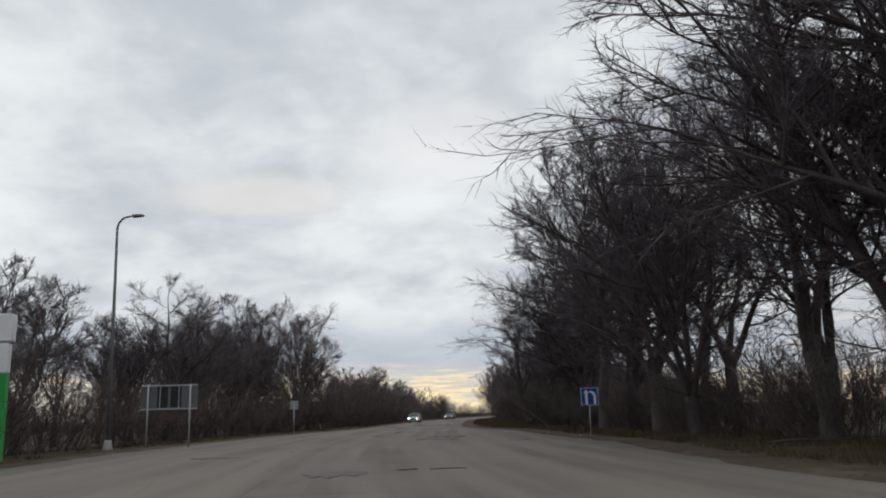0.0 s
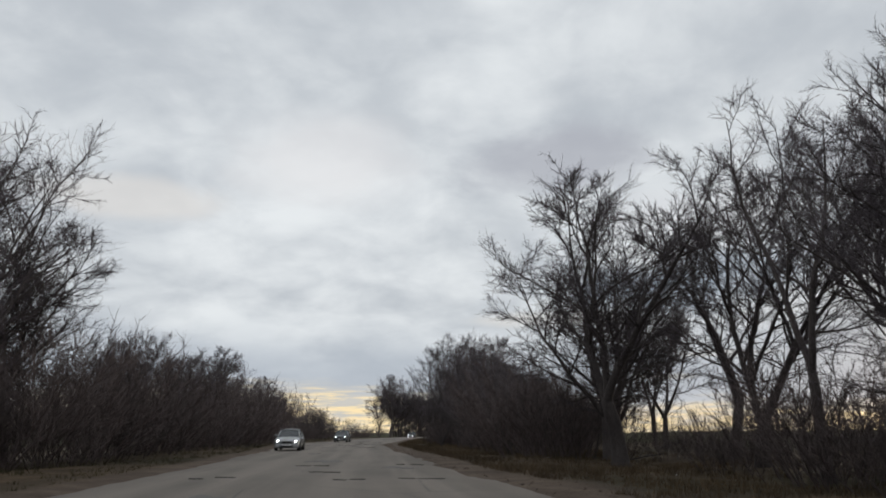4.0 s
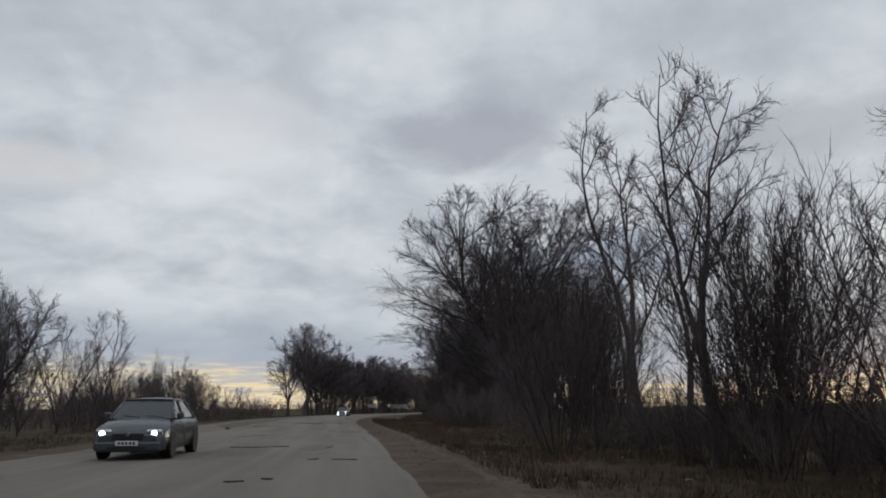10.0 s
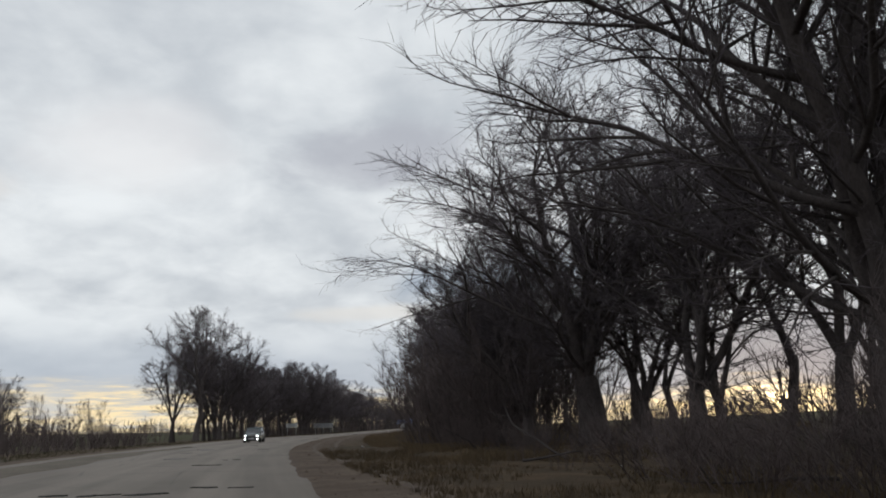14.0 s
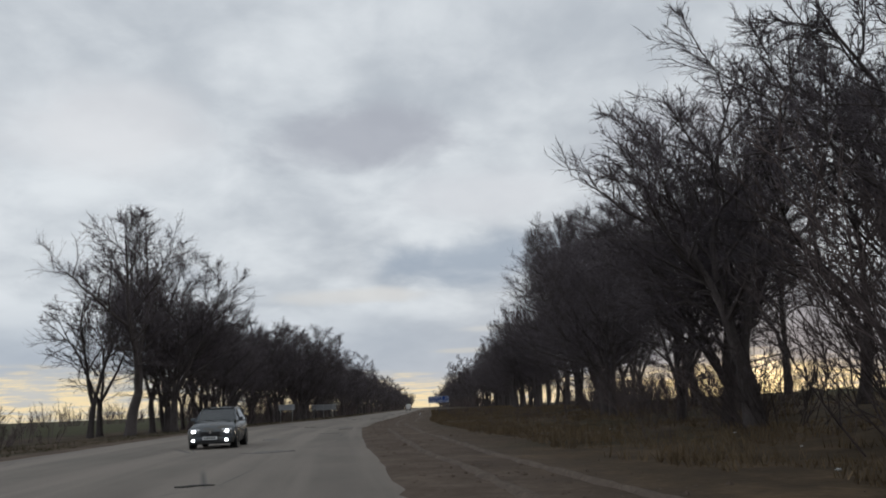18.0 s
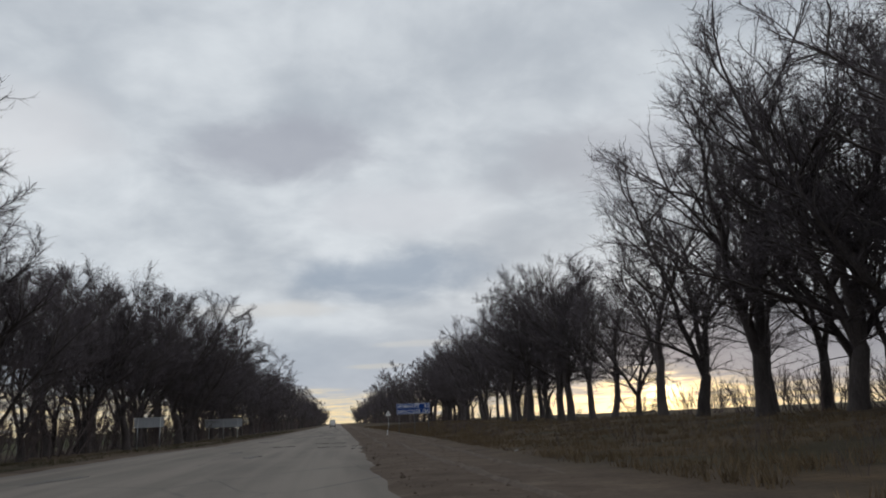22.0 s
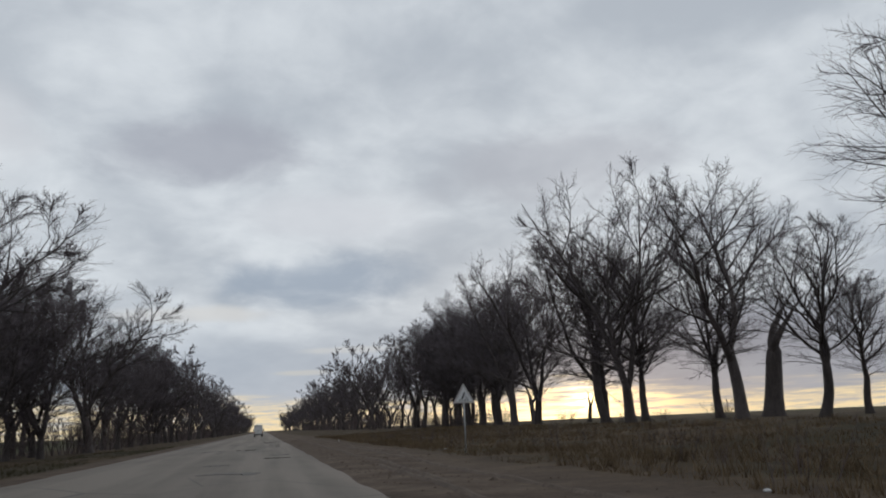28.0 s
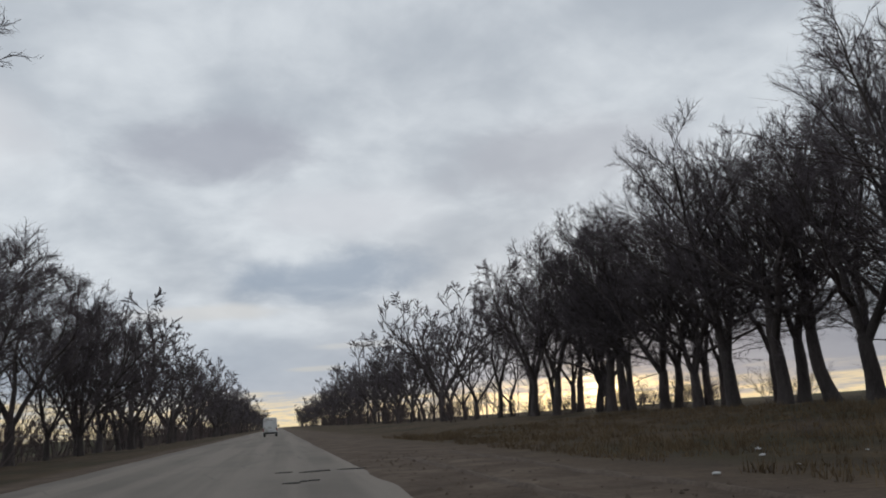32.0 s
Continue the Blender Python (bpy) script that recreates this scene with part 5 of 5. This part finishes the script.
def board_from_behind(s, off, W, H, z0, posts, label, panes=False):
    """A wide sign for the other direction: grey back with stiffeners on posts."""
    sg = thing("sign_board", s, off, label, "road sign")
    board = part("board", box(bmesh.new(), -W / 2, W / 2, 0.0, 0.03, z0, z0 + H, 0.01), LAMP_GREY if panes else SIGN_GREY, sg)
    for z in (z0 + 0.04, z0 + H - 0.04):
        part("rail", box(bmesh.new(), -W / 2, W / 2, -0.05, 0.0, z - 0.035, z + 0.035), STEEL, board)
    n = 6 if W > 3.5 else 3
    for k in range(1, n):
        x = -W / 2 + W * k / n
        part("stiffener", box(bmesh.new(), x - 0.02, x + 0.02, -0.03, 0.0, z0 + 0.075, z0 + H - 0.075), STEEL, board)
    if panes:
        for x in (-0.22 * W, 0.02 * W):
            part("dark_panel", box(bmesh.new(), x, x + 0.19 * W, -0.012, -0.001, z0 + 0.1, z0 + H - 0.1), SIGN_BLACK, board, "dark patch panel")
    for k in range(posts):
        x = (-W / 2 + 0.25 * W / 2) + (W - 0.25 * W) * k / max(1, posts - 1) if posts > 1 else 0.0
        part("post", tube(bmesh.new(), [(x, -0.07, -0.4), (x, -0.07, z0 + H)], [0.045, 0.045], 8), STEEL, sg)
    return sg


def street_lamp(s, off):
    lp = thing("street_lamp", s, off, "tall grey street lamp with curved arm", "street lamp", scale=1.12)
    part("pole", tube(bmesh.new(), [(0, 0, -0.3), (-0.06, 0, 4.5), (-0.14, 0, 9.1)], [0.085, 0.07, 0.05], 12), LAMP_GREY, lp)
    arm = [(-0.14, 0, 9.05)] + [(0.31 - 0.45 * math.cos(a), 0, 9.1 + 0.55 * math.sin(a)) for a in (0.25, 0.55, 0.85, 1.15, 1.4)] + [(0.48, 0, 9.68)]
    part("arm", tube(bmesh.new(), arm, [0.048, 0.046, 0.044, 0.042, 0.04, 0.038, 0.036], 10), LAMP_GREY, lp)
    prof = [(0.42, 9.66), (0.5, 9.63), (0.88, 9.66), (0.98, 9.70), (0.88, 9.74), (0.5, 9.73)]
    part("lamp_head", loft(bmesh.new(), [(-0.11, prof), (0.11, prof)]), LAMP_GREY, lp)
    part("base_flange", tube(bmesh.new(), [(0, 0, -0.1), (0, 0, 0.06), (0, 0, 0.4)], [0.2, 0.19, 0.125], 12), CONCRETE, lp)
    return lp


def price_pylon(s, off):
    """Fuel-station pylon: white head, three green panels."""
    py = thing("price_pylon", s, off, "tall pylon sign, white above green panels", "pylon sign", turn=12)
    W = 1.9
    part("column", box(bmesh.new(), -W / 2 + 0.05, W / 2 - 0.05, -0.17, 0.17, -0.3, 4.4, 0.02), SIGN_GREY, py)
    z = 0.15
    for k in range(3):
        part("panel", box(bmesh.new(), -W / 2, W / 2, -0.22, 0.22, z, z + 0.86, 0.02), GREEN, py, "glossy green panel")
        z += 0.88
    head = part("head_panel", box(bmesh.new(), -W / 2, W / 2, -0.22, 0.22, z, z + 0.9, 0.02), PANEL_WHITE, py, "white panel")
    part("dark_window", box(bmesh.new(), -W / 2 + 0.25, W / 2 - 0.6, -0.235, -0.221, z + 0.15, z + 0.7, 0.005), SIGN_BLACK, head)
    z += 0.95
    part("head_panel", box(bmesh.new(), -W / 2 - 0.08, W / 2 + 0.08, -0.25, 0.25, z, z + 0.85, 0.04), PANEL_WHITE, py, "white panel")
    return py


def lane_sign(s, off):
    """Blue square sign: two white arrows, the right one bending into the left lane."""
    sg = thing("lane_sign", s, off, "blue square lane sign with white arrows, leaning post", "road sign", turn=-4, lift=-0.3)
    b = part("plate", box(bmesh.new(), -0.45, 0.45, -0.012, 0.012, 1.75, 2.65, 0.008), SIGN_BLUE, sg)
    for x0, x1, z0, z1 in ((-0.43, 0.43, 1.77, 1.79), (-0.43, 0.43, 2.61, 2.63), (-0.43, -0.41, 1.79, 2.61), (0.41, 0.43, 1.79, 2.61)):
        part("border", box(bmesh.new(), x0, x1, -0.018, -0.012, z0, z1), SIGN_WHITE, b)
    part("arrow_shaft", box(bmesh.new(), -0.22, -0.10, -0.018, -0.012, 1.82, 2.36), SIGN_WHITE, b)
    part("arrow_head", slab(bmesh.new(), [(-0.30, -0.016, 2.36), (-0.02, -0.016, 2.36), (-0.16, -0.016, 2.56)], 0.003), SIGN_WHITE, b)
    part("arrow_shaft", box(bmesh.new(), 0.20, 0.32, -0.018, -0.012, 1.82, 2.22), SIGN_WHITE, b)
    part("arrow_bend", slab(bmesh.new(), [(0.20, -0.016, 2.222), (0.32, -0.016, 2.222), (0.24, -0.016, 2.42), (0.02, -0.016, 2.50), (0.0, -0.016, 2.40), (0.16, -0.016, 2.34)], 0.003), SIGN_WHITE, b)
    part("post", tube(bmesh.new(), [(-0.06, 0.045, -0.4), (0.0, 0.045, 2.6)], [0.032, 0.032], 8), STEEL, sg)
    return sg


def warning_sign(s, off):
    sg = thing("warning_sign", s, off, "faded triangular warning sign with dark symbol on post", "road sign", turn=-3, lift=-0.4, scale=1.1)
    h = 0.9 * math.sqrt(3) / 2

    def tri(k, y, t, nm, mat, par):
        c = 2.30 + h / 3
        pts = [(-0.45 * k, y, c - h / 3 * k), (0.45 * k, y, c - h / 3 * k), (0, y, c + 2 * h / 3 * k)]
        return part(nm, slab(bmesh.new(), pts, t), mat, par)

    p = tri(1.0, 0.0, 0.010, "plate", SIGN_FADED, sg)
    tri(0.74, -0.014, 0.003, "field", SIGN_WHITE, p)
    part("symbol", slab(bmesh.new(), [(-0.10, -0.021, 2.47), (-0.04, -0.021, 2.46), (0.06, -0.021, 2.70), (0.01, -0.021, 2.73)], 0.003), SIGN_BLACK, p)
    part("symbol", slab(bmesh.new(), [(0.02, -0.021, 2.60), (0.05, -0.021, 2.56), (0.12, -0.021, 2.47), (0.15, -0.021, 2.49)], 0.003), SIGN_BLACK, p)
    for x in (-0.17, -0.06, 0.05, 0.15):
        part("stripe", slab(bmesh.new(), [(x - 0.03, -0.021, 2.40), (x + 0.03, -0.021, 2.40), (x + 0.02, -0.021, 2.44), (x - 0.02, -0.021, 2.44)], 0.003), SIGN_BLACK, p)
    part("post", tube(bmesh.new(), [(0, 0.04, -0.4), (0, 0.04, 2.95)], [0.03, 0.03], 8), STEEL, sg)
    return sg


def marker_post(s, off, lean=6):
    mp = thing("marker_post", s, off, "short leaning white roadside marker post", "marker post", scale=0.55)
    mp.rotation_euler.rotate_axis("Y", radians(lean))
    part("shaft", tube(bmesh.new(), [(0, 0, -0.2), (0, 0, 0.62), (0, 0.0, 0.80)], [0.07, 0.068, 0.03], 8), SIGN_WHITE, mp)
    part("band", tube(bmesh.new(), [(0, 0, 0.44), (0, 0, 0.56)], [0.0715, 0.0712], 8), SIGN_BLACK, mp)


direction_sign(*DIRECTION_SIGN)
board_from_behind(*LEFT_BOARD, 5.6, 1.25, 1.7, 3, "wide grey sign board seen from behind on posts")
board_from_behind(374, -13.8, 2.5, 0.85, 1.8, 2, "grey sign board seen from behind among tree trunks")
board_from_behind(*FIRST_BOARD, 2.7, 1.2, 1.75, 2, "grey framed board with dark panels on two posts", True)
board_from_behind(*SMALL_BOARD, 0.7, 0.7, 1.9, 1, "small square grey sign seen from behind")
street_lamp(*LAMP)
price_pylon(*PYLON)
lane_sign(*LANE_SIGN)
warning_sign(*WARNING)
marker_post(*MARKER)


# ---------------------------------------------------------------- road damage
def ragged(rng, w, d, n=22):
    skew = rng.uniform(-0.35, 0.35)
    out = []
    for k in range(n):
        a = k * math.tau / n
        x = w / 2 * math.cos(a) * rng.uniform(0.70, 1.12)
        out.append((x, d / 2 * math.sin(a) * rng.uniform(0.25, 1.3) + skew * d * math.sin(x * 5.0 / max(w, 0.1))))
    return out


def crown_z(s, off):
    l, r = step_between(s, LEFT_EDGE), step_between(s, RIGHT_EDGE)
    f = (off - l) / (r - l)
    return 0.012 - 0.055 * (2 * f - 1) ** 2


def road_damage(name, s, off, w, d, mat, lift, rng):
    """A flat ragged patch or a broken seam that lies on the asphalt."""
    bm = bmesh.new()
    z = crown_z(s, off) + 0.012
    x, y = place_xy(s, off)
    top = [bm.verts.new((a, b, lift)) for a, b in ragged(rng, w, d)]
    low = [bm.verts.new((v.co.x * 1.03, v.co.y * 1.08, -0.03)) for v in top]
    bm.faces.new(top)
    for k in range(len(top)):
        bm.faces.new((top[k], low[k], low[(k + 1) % len(top)], top[(k + 1) % len(top)]))
    bmesh.ops.recalc_face_normals(bm, faces=bm.faces)
    me = bpy.data.meshes.new(name)
    bm.to_mesh(me)
    bm.free()
    me.materials.append(mat)
    ob = new(name, me)
    ob.matrix_world = pose(x, y, z, 0, 0, heading(s) + rng.uniform(-6, 6))
    ob.parent = road
    return ob


rng = random.Random(21)
for s, off, w in SEAMS:
    x = -w / 2
    while x < w / 2:
        piece = rng.uniform(0.25, 0.75) * min(w, 1.3)
        road_damage("broken_seam", s + rng.uniform(-0.3, 0.3), off + x + piece / 2, piece, rng.uniform(0.12, 0.34), CRACK, 0.006, rng)
        x += piece + rng.uniform(-0.05, 0.3)
for k in range(46):
    s = 8 + k * 10.2 + rng.uniform(-3, 3)
    l, r = step_between(s, LEFT_EDGE), step_between(s, RIGHT_EDGE)
    road_damage("asphalt_patch", s, rng.uniform(l + 1.2, r - 1.0), rng.uniform(0.6, 2.0), rng.uniform(0.8, 3.0), PATCH, 0.004, rng)


# ---------------------------------------------------------------- litter, branches on the ground
def litter_piece(s, off, size, rng):
    bm = bmesh.new()
    bmesh.ops.create_icosphere(bm, subdivisions=2, radius=size)
    sd = rng.uniform(0, 50)
    for v in bm.verts:
        n = noise.noise((v.co.x * 7 + sd, v.co.y * 7, v.co.z * 7))
        v.co *= 1 + 0.55 * n
        v.co.z = max(v.co.z * 0.5, -size * 0.15)
    ob = new("litter")
    ob.matrix_world = pose(*at(s, off, size * 0.14), 0, 0, rng.uniform(0, 360))
    part("crumpled_bag", bm, PLASTIC_BAG, ob)
    return tagged(ob, "crumpled white plastic litter on the dry grass", "litter", "roadside litter")


for s, off in LITTER:
    litter_piece(s, off, rng.uniform(0.05, 0.085), rng)
for k in range(40):
    litter_piece(rng.uniform(5, 480), rng.uniform(8.5, 15), rng.uniform(0.03, 0.06), rng)


def fallen_branch(s, off, ln, rng):
    root = new("fallen_branch")
    root.matrix_world = pose(*at(s, off), 0, 0, rng.uniform(0, 360))
    w = Wood()
    way = Vector((rng.gauss(0, 1), rng.gauss(0, 1), 0.1)).normalized()
    pts = branch_line(rng, Vector((0, 0, 0.05)), way, ln, 6, 0.12, 0.0)
    w.tube(pts, [0.05 * (1 - 0.13 * i) for i in range(7)], 5)
    new("bough", w.mesh("bough", BARK)).parent = root
    for j in range(6):
        w = Wood()
        p, d = along(pts, 0.3 + 0.1 * j)
        q = branch_line(rng, p, aside(rng, d, 0.7, rng.uniform(0, 6.28)), ln * 0.35, 3, 0.15, 0.03)
        w.tube(q, [0.016, 0.012, 0.008, 0.004], 3)
        new("side_branch", w.mesh("side_branch", BARK)).parent = root
    tagged(root, "dead fallen branch lying in the grass", "branch", "fallen branches")


for k in range(44):
    fallen_branch(rng.uniform(203, 214) if k % 5 == 0 else rng.uniform(180, 260) if k < 22 else rng.uniform(10, 180), rng.uniform(10, 17), rng.uniform(1.5, 4.0), rng)
scatter("weeds", 3, 225, 470, 3.4, 13.5, 3.0, 1.1, 0.4, seed=51)
scatter("weeds", 3, 300, 480, 6.0, 20.0, 4.0, 1.0, 0.4, seed=52)
scatter("weeds", 3, 100, 225, 4.0, 11.0, 1.6, 1.1, 0.4, seed=53)


# ---------------------------------------------------------------- dry grass, one sheet of blades
def grass_blades(name, count, s0, s1, inner, outer, high, mat, seed, label):
    """Tapered blades in tufts; offsets counted from the road's edge on that side."""
    rng = random.Random(seed)
    verts, faces = [], []
    for _ in range(count):
        s = rng.uniform(s0, s1)
        e = step_between(s, RIGHT_EDGE) if inner > 0 else step_between(s, LEFT_EDGE)
        u = rng.random() ** 1.3
        off = e + inner + (outer - inner) * u
        p = at(s, off)
        if noise.noise((p.x * 0.35, p.y * 0.35, 4)) < -0.22:
            continue
        k = high * rng.uniform(0.5, 1.25) * (0.75 + 0.6 * noise.noise((p.x * 0.2, p.y * 0.2, 9)))
        for _b in range(4):
            a = rng.uniform(0, 6.28)
            q = p + Vector((rng.gauss(0, 0.07), rng.gauss(0, 0.07), -0.03))
            w = 0.014
            lean = Vector((rng.gauss(0, 0.32), rng.gauss(0, 0.32), 1)) * k * rng.uniform(0.6, 1.1)
            n = len(verts)
            verts += [(q.x + w * math.cos(a), q.y + w * math.sin(a), q.z), (q.x - w * math.cos(a), q.y - w * math.sin(a), q.z), (q.x - w * math.sin(a), q.y + w * math.cos(a), q.z), tuple(q + lean)]
            faces += [(n, n + 1, n + 3), (n + 1, n + 2, n + 3)]
    ob = new(name, mesh_from(name, verts, faces, mat))
    return tagged(ob, label, "grass", kind="stuff")


DRY = material("dry_grass_blade", (0.048, 0.034, 0.021), (0.150, 0.107, 0.063), 0.95, 0.25, 1.5, 0.0)
DULL = material("dull_grass_blade", (0.030, 0.027, 0.013), (0.085, 0.072, 0.036), 0.95, 0.25, 1.5, 0.0)
BANK_GRASS = material("bank_grass_blade", (0.075, 0.053, 0.032), (0.22, 0.157, 0.092), 0.95, 0.25, 1.5, 0.0)
grass_blades("grass", 38000, 225, 520, 5.2, 26, 0.42, BANK_GRASS, 61, "tall dry brown grass on the rising bank")
grass_blades("grass", 32000, 0, 240, 1.6, 14, 0.34, DRY, 62, "dull dry grass beside the road and thicket")
grass_blades("grass", 10000, 0, 480, -1.2, -9, 0.24, DULL, 63, "short dull grass beside the road")


# ---------------------------------------------------------------- stones and clods on the dirt shoulder, ridges left by tyres
def shoulder_stones(count, seed):
    rng = random.Random(seed)
    verts, faces = [], []
    shape = [Vector(p) for p in ((1, 0, 0), (0, 1, 0), (-1, 0, 0), (0, -1, 0), (0, 0, 0.8), (0, 0, -0.5))]
    tri = ((0, 1, 4), (1, 2, 4), (2, 3, 4), (3, 0, 4), (1, 0, 5), (2, 1, 5), (3, 2, 5), (0, 3, 5))
    for _ in range(count):
        s = rng.uniform(0, 490)
        e = step_between(s, RIGHT_EDGE)
        p = at(s, e + abs(rng.gauss(0, 2.4)) + 0.1)
        k = min(0.11, rng.lognormvariate(-3.6, 0.5))
        n = len(verts)
        verts += [tuple(p + Vector((v.x * rng.uniform(0.6, 1.2), v.y * rng.uniform(0.6, 1.2), v.z * rng.uniform(0.5, 1.0))) * k) for v in shape]
        faces += [tuple(i + n for i in f) for f in tri]
    return tagged(new("gravel", mesh_from("gravel", verts, faces, CLOD)), "scattered stones and dirt clods along the shoulder", "gravel", kind="stuff")


def tyre_ridge(s0, s1, off, seed):
    """A low uneven ridge of dirt thrown up beside a wheel track."""
    rng = random.Random(seed)
    rows, verts, faces = 0, [], []
    s = s0
    while s <= s1:
        f = min(1.0, (s - s0) / 3.0, (s1 - s) / 3.0)
        c = off + 0.25 * noise.noise((s * 0.12, seed, 0)) + step_between(s, RIGHT_EDGE)
        wd, hg = rng.uniform(0.10, 0.22), 0.05 * f * (0.6 + rng.random())
        for o, z in ((-wd, -0.05), (-wd * 0.3, hg), (wd * 0.4, hg * 0.8), (wd, -0.05)):
            verts.append(tuple(at(s, c + o, z)))
        rows += 1
        s += 0.45
    for i in range(rows - 1):
        for j in range(3):
            a = i * 4 + j
            faces.append((a, a + 1, a + 5, a + 4))
    me = mesh_from("tyre_ridge", verts, faces, CLOD, True)
    ob = new("tyre_ridge", me)
    ob.parent = ground
    return ob


CLOD = material("dirt_clod", (0.055, 0.040, 0.031), (0.150, 0.114, 0.088), 0.97, 1.5, 14, 0.5)
shoulder_stones(9000, 91)
for s0, s1, off in ((300, 352, 2.2), (318, 372, 3.7), (340, 420, 1.2), (352, 398, 4.8), (376, 450, 2.9), (410, 486, 1.6), (425, 490, 3.6), (232, 300, 1.4), (250, 312, 2.9), (120, 205, 1.1), (168, 232, 1.9)):
    tyre_ridge(s0, s1, off, int(s0 + off * 10))
